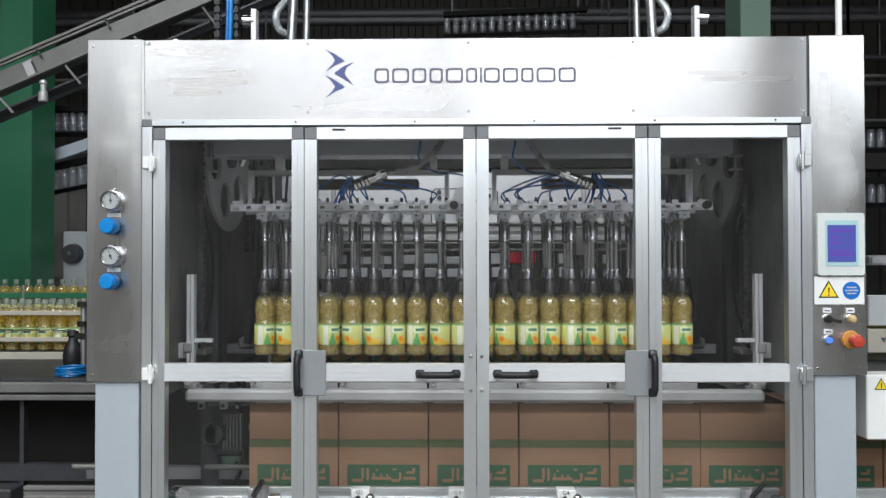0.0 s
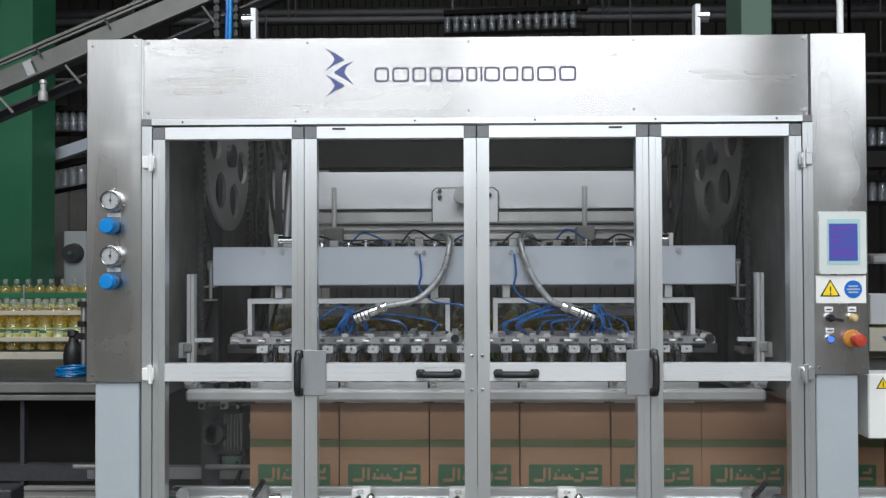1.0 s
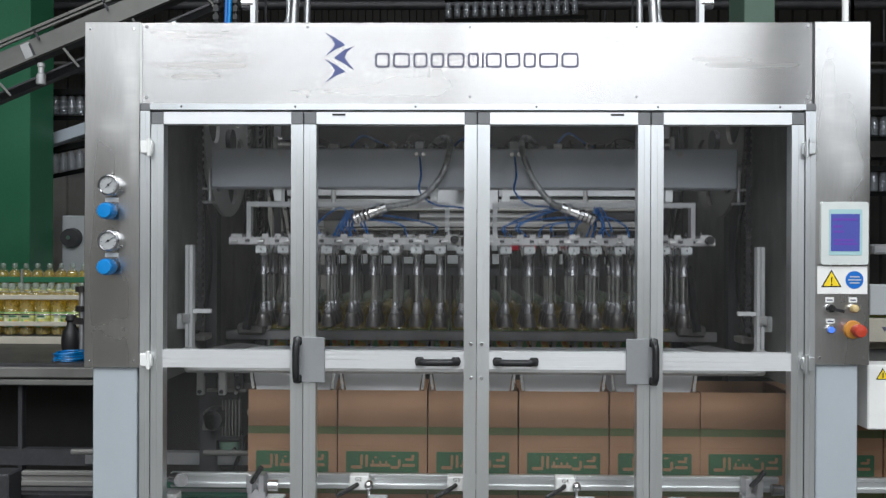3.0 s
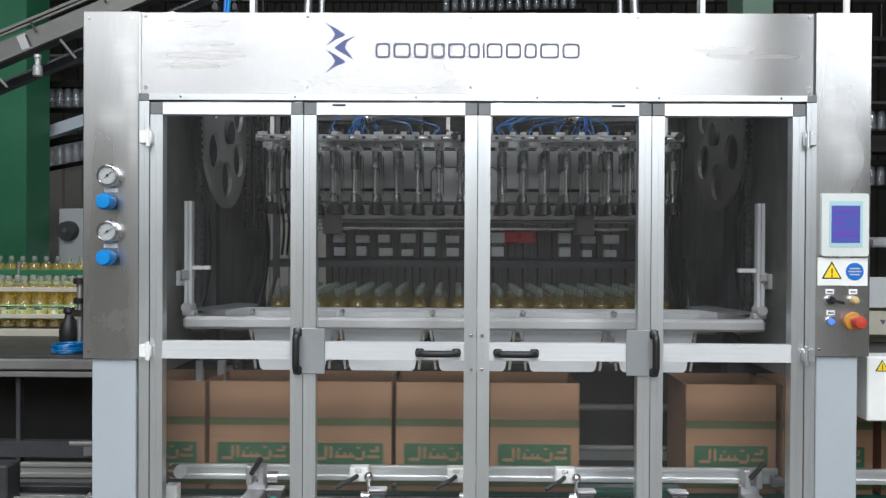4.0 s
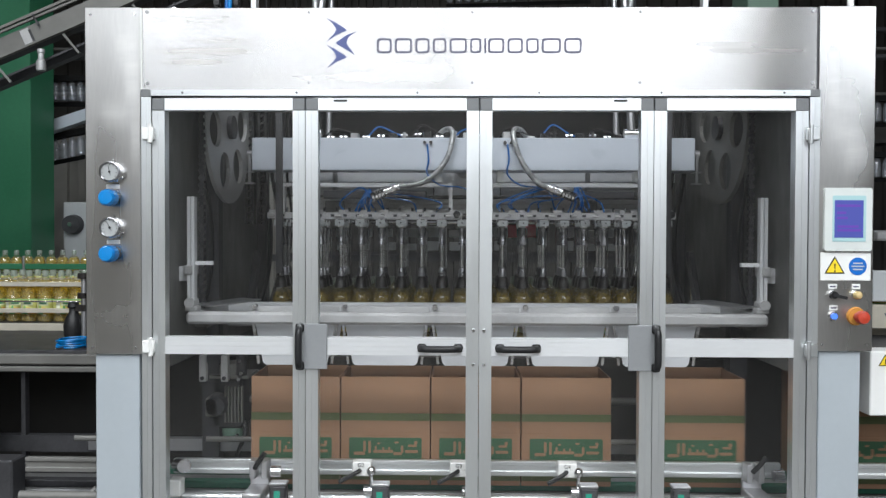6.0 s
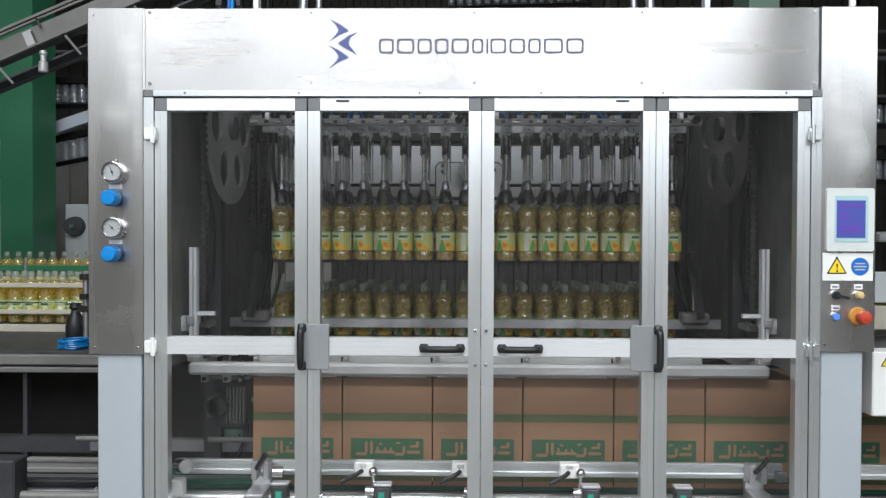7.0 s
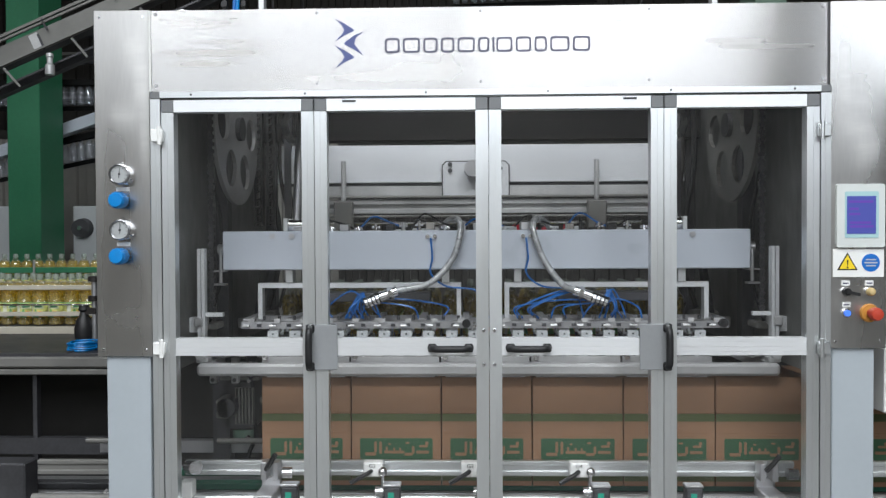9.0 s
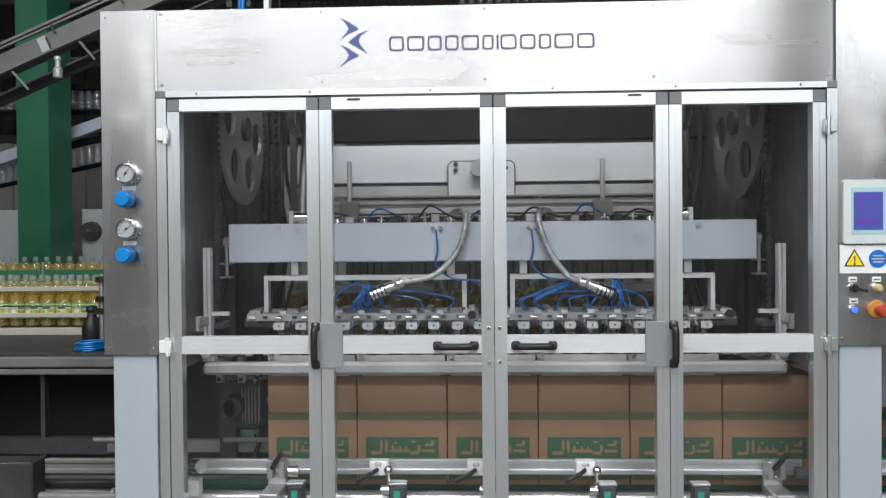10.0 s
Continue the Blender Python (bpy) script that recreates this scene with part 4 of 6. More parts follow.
# ---- gripper head, built about the middle of its beam ----
COLS_FRONT = [((i // 4) - 2) * 0.338 + ((i % 4) - 1.5) * 0.083 for i in range(20)]
COLS_REAR = [(i - 9.5) * 0.0917 for i in range(20)]
ROWS = (-0.085, 0.0, 0.085)


def gripper_head():
    h = thing("gripper_head", pose(0, 0.485, 2.06), "swinging gripper head with a grey beam and bottle grippers", "gripper head")
    bm = box(bmn(), -1.01, 1.01, -0.065, 0.065, -0.075, 0.075, 0.004)
    beam = part("beam", bm, BEAMPAINT, h, "blue-grey painted box beam")
    bm = bmn()
    for x in (-0.815, -0.74, 0.79):
        cyl(bm, (x, -0.065, 0.055), (x, -0.072, 0.055), 0.011, seg=10)
    part("bolt", bm, MIDSTEEL, beam)
    for s in (-1, 1):
        p = part("pivot_pin", cyl(bmn(), (s * 1.01, 0, 0.005), (s * 1.045, 0, 0.005), 0.02, seg=14), MIDSTEEL, h, "steel pivot pin", True)
        bm = cyl(bmn(), (s * 1.028, -0.03, 0.0), (s * 1.028, -0.03, -0.125), 0.007, seg=8)
        box(bm, s * 1.028 - 0.022, s * 1.028 + 0.022, -0.05, -0.01, -0.082, -0.076)
        box(bm, s * 1.028 - 0.022, s * 1.028 + 0.022, -0.05, -0.01, -0.135, -0.128)
        part("stop_bolt", bm, MIDSTEEL, p)
        # lifting rods that rise over the machine's top
        b = part("rod_bracket", box(bmn(), *sorted((s * 0.765, s * 0.78)), -0.03, 0.04, 0.075, 0.125), ALU, h)
        part("bearing", cyl(bmn(), (s * 0.70, 0, 0.1), (s * 0.765, 0, 0.1), 0.024, seg=16), CHROME, b, "", True)
        part("lifting_rod", cyl(bmn(), (s * 0.735, 0.0, 0.1), (s * 0.70, 0.03, 0.8), 0.018, seg=14), MIDSTEEL, h, "bright steel lifting rod", True)
        part("rod_hose", pipe(bmn(), [(s * 0.72, 0.03, 0.42), (s * 0.775, 0.05, 0.45), (s * 0.79, 0.06, 0.52), (s * 0.74, 0.08, 0.62), (s * 0.75, 0.1, 0.8)], 0.016, 8, 10, 0.12), HOSE, h, "grey corrugated hose", True)
        part("lifting_rod", cyl(bmn(), (s * 0.68, 0.08, 0.1), (s * 0.665, 0.08, 0.8), 0.014, seg=12), MIDSTEEL, h, "bright steel lifting rod", True)
    for x in (-0.76, -0.15, 0.13, 0.76):
        part("hanger", box(bmn(), x - 0.014, x + 0.014, -0.03, 0.03, -0.125, -0.075), ALU, h)
    for a, b in ((-0.885, -0.09), (0.08, 0.865)):
        bm = box(bmn(), a, b, -0.02, 0.02, -0.147, -0.128)
        for x in (a, b - 0.017):
            box(bm, x, x + 0.017, -0.02, 0.02, -0.27, -0.147)
        part("hanger_frame", bm, MATTEALU, h, "pale aluminium hanger frame")
        bm = bmn()
        for y in (-0.12, 0.1):
            box(bm, a - 0.04, b + 0.045, y, y + 0.02, -0.295, -0.268)
        for x in np.linspace(a - 0.02, b + 0.02, 6):
            box(bm, x - 0.012, x + 0.012, -0.12, 0.12, -0.266, -0.256)
        rail = part("gripper_rail", bm, MIDSTEEL, h, "machined rail that carries the grippers")
        bm = bmn()
        for x in np.linspace(a + 0.0, b, 9):
            box(bm, x - 0.012, x + 0.012, -0.126, -0.118, -0.272, -0.256)
            cyl(bm, (x - 0.03, -0.124, -0.284), (x - 0.006, -0.124, -0.284), 0.006, seg=8)
        part("rail_fittings", bm, WHEELSTEEL, rail)
        bm = bmn()
        for x in np.linspace(a + 0.03, b - 0.03, 14):
            box(bm, x - 0.008, x + 0.008, -0.126, -0.12, -0.287, -0.276)
            cyl(bm, (x + 0.02, -0.12, -0.262), (x + 0.02, -0.12, -0.246), 0.006, seg=8)
        part("rail_clips", bm, DARKSTEEL, rail, "small dark clips and nuts")
        part("valve_block", box(bmn(), a + 0.2, b - 0.12, -0.04, 0.06, -0.2, -0.165, 0.004), DARKSTEEL, h, "dark valve block")
        part("end_knob", cyl(bmn(), (b + 0.02, -0.1, -0.275), (b + 0.02, -0.145, -0.275), 0.016, seg=12), BLACK, rail)
    # two corrugated hoses with chrome couplings and fans of blue tubes
    for pts, c0, c1 in (([(-0.17, 0.04, 0.085), (-0.13, 0.0, 0.118), (-0.095, -0.06, 0.11), (-0.092, -0.09, 0.06), (-0.125, -0.1, -0.04), (-0.21, -0.11, -0.125), (-0.33, -0.11, -0.152)], (-0.33, -0.11, -0.152), (-0.455, -0.115, -0.20)),
                        ([(0.26, 0.04, 0.085), (0.225, 0.0, 0.118), (0.19, -0.06, 0.11), (0.188, -0.09, 0.06), (0.225, -0.1, -0.04), (0.29, -0.11, -0.13), (0.335, -0.11, -0.152)], (0.335, -0.11, -0.152), (0.46, -0.115, -0.20))):
        ho = part("hose", pipe(bmn(), pts, 0.0128, 10, 16, 0.12), HOSE, h, "grey corrugated hose", True)
        d = (Vector(c1) - Vector(c0)).normalized()
        c0 = Vector(c0)
        bm = cyl(bmn(), c0, c0 + d * 0.07, 0.019, 0.021, 16)
        cyl(bm, c0 + d * 0.02, c0 + d * 0.035, 0.025, seg=6)
        part("coupling", bm, CHROME, ho, "chrome hose coupling", True)
        bm = bmn()
        for k in range(4):
            cyl(bm, c0 + d * (0.074 + 0.015 * k), c0 + d * (0.085 + 0.015 * k), 0.023, seg=12)
        part("coupling_rings", bm, CHROME, ho)
        part("coupling_core", cyl(bmn(), c0 + d * 0.07, c0 + d * 0.134, 0.019, seg=12), BLACK, ho)
        sgn = 1 if c1[0] > 0 else -1
        rnd = random.Random(5 if sgn > 0 else 6)
        for k in range(16):
            tip = c0 + d * 0.13
            x1 = tip.x + sgn * rnd.uniform(-0.33, 0.16) if k > 6 else tip.x + sgn * rnd.uniform(0.0, 0.07)
            p = [tip + Vector((0, rnd.uniform(-0.012, 0.012), rnd.uniform(-0.012, 0.012))), (tip.x * 0.6 + x1 * 0.4, -0.09, tip.z + rnd.uniform(-0.01, 0.05)), (x1, -0.08 + rnd.uniform(-0.03, 0.05), tip.z - 0.02), (x1 + rnd.uniform(-0.03, 0.03), -0.07, -0.262)]
            part("air_tube", pipe(bmn(), p, 0.0035, 5, 5), BLUETUBE, h, "thin blue air tube", True)
    for x in (-0.205, 0.16):
        part("air_tube", pipe(bmn(), [(x, -0.068, 0.045), (x + 0.006, -0.08, -0.03), (x, -0.07, -0.09), (x + 0.06, -0.06, -0.14), (x + 0.18, -0.06, -0.16), (x + 0.22, -0.06, -0.26)], 0.004, 6, 6), BLUETUBE, h, "thin blue air tube", True)
        bm = bmn()
        for k in (-0.012, 0.016):
            cyl(bm, (x + k, -0.065, 0.052), (x + k, -0.08, 0.052), 0.008, seg=10)
        part("tube_fitting", bm, CHROME, h)
    rnd = random.Random(8)
    for k in range(26):
        x = -0.72 + k * 0.058 + rnd.uniform(-0.012, 0.012)
        m = rnd.choice((CHROME, PALEPANEL, BLACK, MIDSTEEL, CHROME))
        hgt = rnd.uniform(0.012, 0.04)
        if k % 3 == 0:
            bm = box(bmn(), x - 0.018, x + 0.018, -0.03, 0.03, 0.075, 0.075 + hgt, 0.003)
        else:
            bm = cyl(bmn(), (x, 0.0, 0.075), (x, 0.0, 0.075 + hgt), 0.009, 0.007, 10)
            cyl(bm, (x - 0.016, 0.0, 0.075 + hgt * 0.6), (x + 0.016, 0.0, 0.075 + hgt * 0.6), 0.006, seg=8)
        part("beam_fitting", bm, m, h)
    for k in range(7):
        x = -0.68 + k * 0.2
        part("air_tube", pipe(bmn(), [(x, 0, 0.09), (x + 0.05, -0.02, 0.12 + 0.01 * (k % 3)), (x + 0.12, 0, 0.105), (x + 0.17, 0.02, 0.085)], 0.004, 6, 5), BLUETUBE if k % 2 else BLACK, h, "", True)
    return h


HEAD = gripper_head()


def gripper_meshes():
    bm = box(bmn(), -0.02, 0.02, -0.022, 0.022, -0.312, -0.297, 0.002)
    box(bm, -0.013, 0.013, -0.018, 0.018, -0.336, -0.312, 0.003)
    g = part("gripper", bm, GRIPSTEEL, HEAD, "steel gripper with a rubber bell")
    bm = lathe(bmn(), [(0.0, -0.334), (0.0155, -0.334), (0.0155, -0.338), (0.0142, -0.341), (0.0142, -0.402), (0.0158, -0.405), (0.0158, -0.412), (0.009, -0.414), (0.0, -0.414)], 16)
    part("cylinder", bm, TUBESTEEL, g, "dark polished cylinder", True)
    bm = cyl(bmn(), (0, 0, -0.413), (0, 0, -0.525), 0.0085, seg=14)
    cyl(bm, (0.019, 0.012, -0.336), (0.019, 0.012, -0.515), 0.0028, seg=6)
    part("rod", bm, CHROME, g, "bright rod", True)
    bm = lathe(bmn(), [(0.0085, -0.516), (0.0125, -0.519), (0.0145, -0.53), (0.0165, -0.556), (0.0165, -0.562)], 16)
    part("collar", bm, TUBESTEEL, g, "dark grey cup", True)
    bm = lathe(bmn(), [(0.0165, -0.556), (0.0215, -0.56), (0.0255, -0.577), (0.0285, -0.595), (0.03, -0.607), (0.026, -0.607), (0.02, -0.59), (0, -0.59)], 18)
    part("bell", bm, RUBBER, g, "black rubber gripping bell", True)
    return g


GRIPPERS = []


def grippers():
    g0 = gripper_meshes()
    for j, y in enumerate(ROWS):
        for i, x in enumerate(COLS_FRONT):
            g = g0 if (i, j) == (0, 0) else copy_thing(g0, pose(x, y, 0))
            g.location = (x, y, 0)
            if j == 0:
                part("tag_plate", box(bmn(), -0.0205, 0.0205, -0.046, -0.04, -0.327, -0.302), PALEPANEL, g, "small pale plate")
                part("tag_dot", cyl(bmn(), (0, -0.046, -0.314), (0, -0.0475, -0.314), 0.0035, seg=8), BLACK, g)
            GRIPPERS.append((i, g))


grippers()

# ---- guide frame that lowers onto the cartons (built at its low position) ----


def guide_frame():
    g = thing("guide_frame", pose(0, 0, 0), "steel guide frame with funnel plates above the cartons", "guide frame")
    bm = box(bmn(), -1.065, 1.065, 0.266, 0.315, 1.055, 1.1, 0.01)
    part("front_bar", bm, WHEELSTEEL, g, "rounded aluminium front bar")
    part("rear_bar", box(bmn(), -1.065, 1.065, 0.70, 0.73, 1.06, 1.1, 0.004), MATTEALU, g)
    for s in (-1, 1):
        part("side_bar", box(bmn(), *sorted((s * 1.03, s * 1.065)), 0.315, 0.70, 1.06, 1.1), MATTEALU, g)
        sb = part("inner_slope", bar_between(bmn(), (s * 1.03, 0.36, 1.115), (s * 0.9, 0.56, 1.125), 0.12, 0.006), MIDSTEEL, g)
        bm = box(bmn(), *sorted((s * 1.054, s * 1.066)), 0.29, 0.32, 1.12, 1.525)
        box(bm, *sorted((s * 1.039, s * 1.05)), 0.29, 0.32, 1.12, 1.525)
        box(bm, *sorted((s * 1.05, s * 1.054)), 0.3, 0.318, 1.12, 1.523)
        p = part("post", bm, MATTEALU, g, "slotted aluminium guide post")
        part("post_finger", box(bmn(), *sorted((s * 0.975, s * 1.05)), 0.3, 0.32, 1.272, 1.286), MATTEALU, p)
        part("post_arm", box(bmn(), *sorted((s * 1.06, s * 1.12)), 0.33, 0.37, 1.21, 1.265), MATTEALU, g)
        bm = box(bmn(), s * 1.062 - 0.018, s * 1.062 + 0.018, 0.286, 0.36, 1.232, 1.272, 0.006)
        cyl(bm, (s * 1.056, 0.28, 1.25), (s * 1.056, 0.29, 1.25), 0.01, seg=8)
        cyl(bm, (s * 1.056, 0.28, 1.132), (s * 1.056, 0.34, 1.132), 0.019, seg=14)
        box(bm, *sorted((s * 1.03, s * 1.075)), 0.29, 0.34, 1.1, 1.12, 0.004)
        part("clamp", bm, WHEELSTEEL, g, "cast clamp")
    for i in range(5):
        c = (i - 2) * 0.338
        # lip greyer than the frame: the head's shadow is put into its colour
        part("front_lip", box(bmn(), c - 0.165, c + 0.165, 0.345, 0.351, 1.085, 1.116), WHEELSTEEL, g, "front lip with shade in its grey")
        part("funnel_plate", plate(bmn(), [(c - 0.152, 1.06), (c + 0.152, 1.06), (c + 0.122, 0.905), (c + 0.112, 0.895), (c - 0.112, 0.895), (c - 0.122, 0.905)], 0.346, 0.349), PANELSTEEL, g, "pale front funnel plate")
        part("funnel_plate", plate(bmn(), [(c - 0.152, 1.06), (c + 0.152, 1.06), (c + 0.118, 0.895), (c - 0.118, 0.895)], 0.568, 0.571), MIDSTEEL, g, "rear funnel plate")
        for s in (-1, 1):
            part("funnel_finger", bar_between(bmn(), (c + s * 0.16, 0.342, 1.07), (c + s * 0.138, 0.345, 0.9), 0.004, 0.01), CHROME, g, "bright bent finger")
        part("lip_bolt", cyl(bmn(), (c - 0.15, 0.345, 1.115), (c - 0.15, 0.33, 1.115), 0.01, seg=8), CHROME, g)
    return g


GUIDE = guide_frame()

# ---- cartons ----
CW, CD, CH, CF, CZ, CY = 0.333, 0.262, 0.27, 0.135, 0.635, 0.33


def carton_build():
    c = thing("carton", pose(0, CY, CZ), "open brown cardboard carton with green printed band", "carton", "cartons on the conveyor")
    w, t = CW / 2, 0.004
    bm = box(bmn(), -w, w, 0, CD, 0, 0.004)
    box(bm, -w, w, 0, t, 0.004, CH)
    box(bm, -w, w, CD - t, CD, 0.004, CH)
    box(bm, -w, -w + t, t, CD - t, 0.004, CH)
    box(bm, w - t, w, t, CD - t, 0.004, CH)
    part("box", bm, CARD, c, "brown cardboard box")
    for y, a in ((0, -1), (CD, 1)):
        bm = box(bmn(), -w + 0.001, w - 0.001, min(y, y - a * t), max(y, y - a * t), CH + 0.001, CH + CF)
        part("flap", bm, CARD, c, "raised top flap")
    for x, a in ((-w, -1), (w, 1)):
        bm = bar_between(bmn(), (x - a * 0.002, 0.008, CH + CF / 2), (x - a * 0.002, CD - 0.008, CH + CF / 2), 0.004, CF - 0.004)
        part("flap", bm, CARDIN, c, "raised side flap")
    part("green_band", box(bmn(), -w, w, -0.0008, 0, CH - 0.029, CH - 0.001), GREENSTRIP, c, "olive green printed band")
    bm = bmn()
    box(bm, -w + 0.012, w - 0.02, -0.0008, 0, 0.196, 0.1985)
    box(bm, -w + 0.09, w - 0.075, -0.0008, 0, 0.184, 0.1875)
    part("print_line", bm, CARDINK, c, "thin printed lines")
    lab = part("green_field", plate(bmn(), rounded(0.0, 0.1375, 0.272, 0.079, 0.006), -0.0012, 0), GREENINK, c, "green printed name field")
    # plain strokes in place of the printed name
    for x0, x1, z0, z1 in ((-0.118, -0.076, 0.112, 0.124), (-0.083, -0.073, 0.124, 0.165), (-0.064, -0.054, 0.118, 0.165), (-0.046, 0.03, 0.12, 0.131), (-0.04, -0.032, 0.131, 0.146), (-0.012, -0.004, 0.131, 0.142), (0.01, 0.018, 0.131, 0.142), (0.03, 0.062, 0.112, 0.123), (0.058, 0.068, 0.119, 0.148), (0.074, 0.122, 0.12, 0.131), (0.085, 0.118, 0.143, 0.152), (0.108, 0.12, 0.152, 0.165), (-0.03, -0.02, 0.152, 0.159), (0.034, 0.05, 0.156, 0.163)):
        st = plate(bmn(), rounded((x0 + x1) / 2, (z0 + z1) / 2, x1 - x0, z1 - z0, min(0.004, (z1 - z0) / 2.2, (x1 - x0) / 2.2), 2), -0.0018, -0.0012)
        part("name_stroke", st, CARD, lab)
    part("lower_band", box(bmn(), -w, w, -0.0008, 0, 0.018, 0.04), GREENSTRIP, c, "olive green printed band")
    return c


C0 = carton_build()
SLOT = [(-0.674 + 0.338 * k) for k in range(6)]
CARTONS_A = [C0] + [copy_thing(C0, pose(SLOT[k], CY, CZ)) for k in range(1, 5)]
CARTONS_B = [copy_thing(C0, pose(SLOT[5] + 0.338 * k, CY, CZ)) for k in range(8)]

# ---- bottles ----
BH = 0.27


def bottle_build():
    b = thing("oil_bottle", pose(0, 0, 0), "clear bottle of yellow oil with printed label", "bottle", "oil bottles")
    prof = [(0.0, 0.003), (0.03, 0.0), (0.037, 0.004), (0.039, 0.012), (0.0395, 0.03), (0.0375, 0.036), (0.0375, 0.044), (0.039, 0.05), (0.039, 0.12), (0.0382, 0.126), (0.0345, 0.137), (0.0348, 0.145), (0.038, 0.158), (0.0392, 0.178), (0.038, 0.198), (0.0335, 0.213), (0.023, 0.226), (0.0145, 0.233), (0.0145, 0.244), (0.0, 0.245)]
    part("body", lathe(bmn(), prof, 24), PET, b, "clear ribbed plastic body", True)
    oil = [(0.0, 0.006), (0.034, 0.005), (0.0372, 0.013), (0.0375, 0.029), (0.0355, 0.036), (0.0355, 0.044), (0.037, 0.051), (0.037, 0.121), (0.0355, 0.127), (0.033, 0.137), (0.0333, 0.145), (0.0362, 0.158), (0.0374, 0.178), (0.0362, 0.197), (0.0315, 0.2115), (0.026, 0.219), (0.0, 0.219)]
    part("oil", lathe(bmn(), oil, 20), OIL, b, "yellow cooking oil", True)
    bm = bmn()
    lathe(bm, [(0.0396, 0.042), (0.0401, 0.043), (0.0401, 0.119), (0.0396, 0.12)], 24)
    part("label", bm, LABEL, b, "yellow and green printed label", True)
    bm = lathe(bmn(), [(0.0165, 0.238), (0.017, 0.24), (0.017, 0.262), (0.0155, 0.27), (0.0, 0.27)], 16)
    part("cap", bm, CAPWHITE, b, "pale screw cap", True)
    return b


BOT = bottle_build()
SETA, SETB, SETC = [], [], []
BASE_R = 1.083


def bottles():
    rnd = random.Random(11)
    first = True
    for j in range(3):
        for i in range(20):
            z = Matrix.Rotation(rnd.choice((0.0, 0.35, -0.45, 0.8, -0.7, 0.15)), 4, "Z")
            m = Matrix.Translation((COLS_FRONT[i], 0.40 + 0.085 * j, 1.2)) @ z
            o = BOT if first else copy_thing(BOT, m)
            first = False
            o.matrix_basis = m
            SETA.append((i, j, o, z))
    for j in range(8):
        for i in range(20):
            z = Matrix.Rotation(rnd.choice((0.0, 0.35, -0.45, 0.8, -0.7, 0.15)), 4, "Z")
            o = copy_thing(BOT, Matrix.Translation((COLS_REAR[i], 0.98 + 0.085 * j, BASE_R)) @ z)
            (SETB if j < 3 else SETC).append((i, j, o, z))


bottles()

# ---- carton conveyor in front and its guides ----


def carton_conveyor():
    c = thing("carton_conveyor", pose(0, 0, 0), "steel carton conveyor with green belts and side guides", "conveyor")
    for y in (0.36, 0.53):
        part("belt", box(bmn(), -1.25, 4.2, y, y + 0.045, 0.605, 0.632, 0.004), BELT, c, "green conveyor belt")
        part("outfeed_belt", box(bmn(), -4.2, -1.26, y, y + 0.045, 0.605, 0.632, 0.004), DARKSTEEL, c, "dark conveyor belt")
    for y in (0.30, 0.62):
        part("frame_beam", box(bmn(), -4.2, 4.2, y, y + 0.03, 0.53, 0.615, 0.003), MIDSTEEL, c, "steel conveyor side beam")
    for x in (-3.8, -2.6, -1.5, -0.5, 0.5, 1.5, 2.6, 3.8):
        part("leg", box(bmn(), x - 0.03, x + 0.03, 0.3, 0.36, 0, 0.53), DARKSTEEL, c)
        part("leg", box(bmn(), x - 0.03, x + 0.03, 0.6, 0.66, 0, 0.53), DARKSTEEL, c)
    for x0, x1 in ((-1.64, -1.33), (-1.095, 1.095), (1.33, 4.2)):
        bm = box(bmn(), x0, x1, 0.222, 0.244, 0.741, 0.757, 0.003)
        box(bm, x0, x1, 0.222, 0.244, 0.703, 0.721, 0.003)
        box(bm, x0, x1, 0.23, 0.24, 0.72, 0.742)
        part("guide_rail", bm, ALU if x0 > -1.2 else DULLSTEEL, c, "slotted aluminium guide rail")
        part("rear_guide_rail", cyl(bmn(), (x0, 0.605, 0.73), (x1, 0.605, 0.73), 0.012, seg=10), DULLSTEEL, c)
        part("lower_rail", cyl(bmn(), (x0, 0.19, 0.63), (x1, 0.19, 0.63), 0.016, seg=12), ALU if x0 > -1.2 else DULLSTEEL, c, "round lower rail", True)
        part("lower_rail", cyl(bmn(), (x0, 0.2, 0.575), (x1, 0.2, 0.575), 0.02, seg=12), MIDSTEEL, c, "round lower rail", True)
    part("drive_housing", box(bmn(), -4.2, -1.675, 0.2, 0.295, 0.5, 0.75, 0.006), DARKSTEEL, c, "dark grey drive housing beside the belts")
    for k in range(3):
        part("slanted_stay", bar_between(bmn(), (-1.50 + 0.028 * k, 0.2, 0.50), (-1.37 + 0.028 * k, 0.2, 0.66), 0.008, 0.008), CHROME, c, "bright slanted stay")
    for x, tag in ((-0.405, "G2"), (-0.057, "G3"), (0.327, "G4")):
        b = part("guide_bracket", box(bmn(), x - 0.034, x + 0.034, 0.175, 0.222, 0.712, 0.763, 0.004), WHITE, c, "pale guide bracket with a tag")
        writing("tag_text", tag, 0.02, Matrix.Translation((x - 0.002, 0.1745, 0.752)) @ FRONT, BLACK, b)
        part("clamp_lever", pipe(bmn(), [(x - 0.005, 0.172, 0.735), (x - 0.02, 0.15, 0.73), (x - 0.075, 0.13, 0.705)], 0.008, 8, 4), BLACK, b, "black clamp lever", True)
        part("clamp_post", cyl(bmn(), (x + 0.036, 0.17, 0.74), (x + 0.036, 0.17, 0.64), 0.007, seg=8), CHROME, b, "", True)
        bm = bmesh.new()
        bmesh.ops.create_uvsphere(bm, u_segments=12, v_segments=8, radius=0.017, matrix=Matrix.Translation((x + 0.036, 0.165, 0.735)))
        cyl(bm, (x + 0.01, 0.165, 0.665), (x + 0.055, 0.165, 0.665), 0.017, seg=12)
        part("clamp_ball", bm, CHROME, b, "", True)
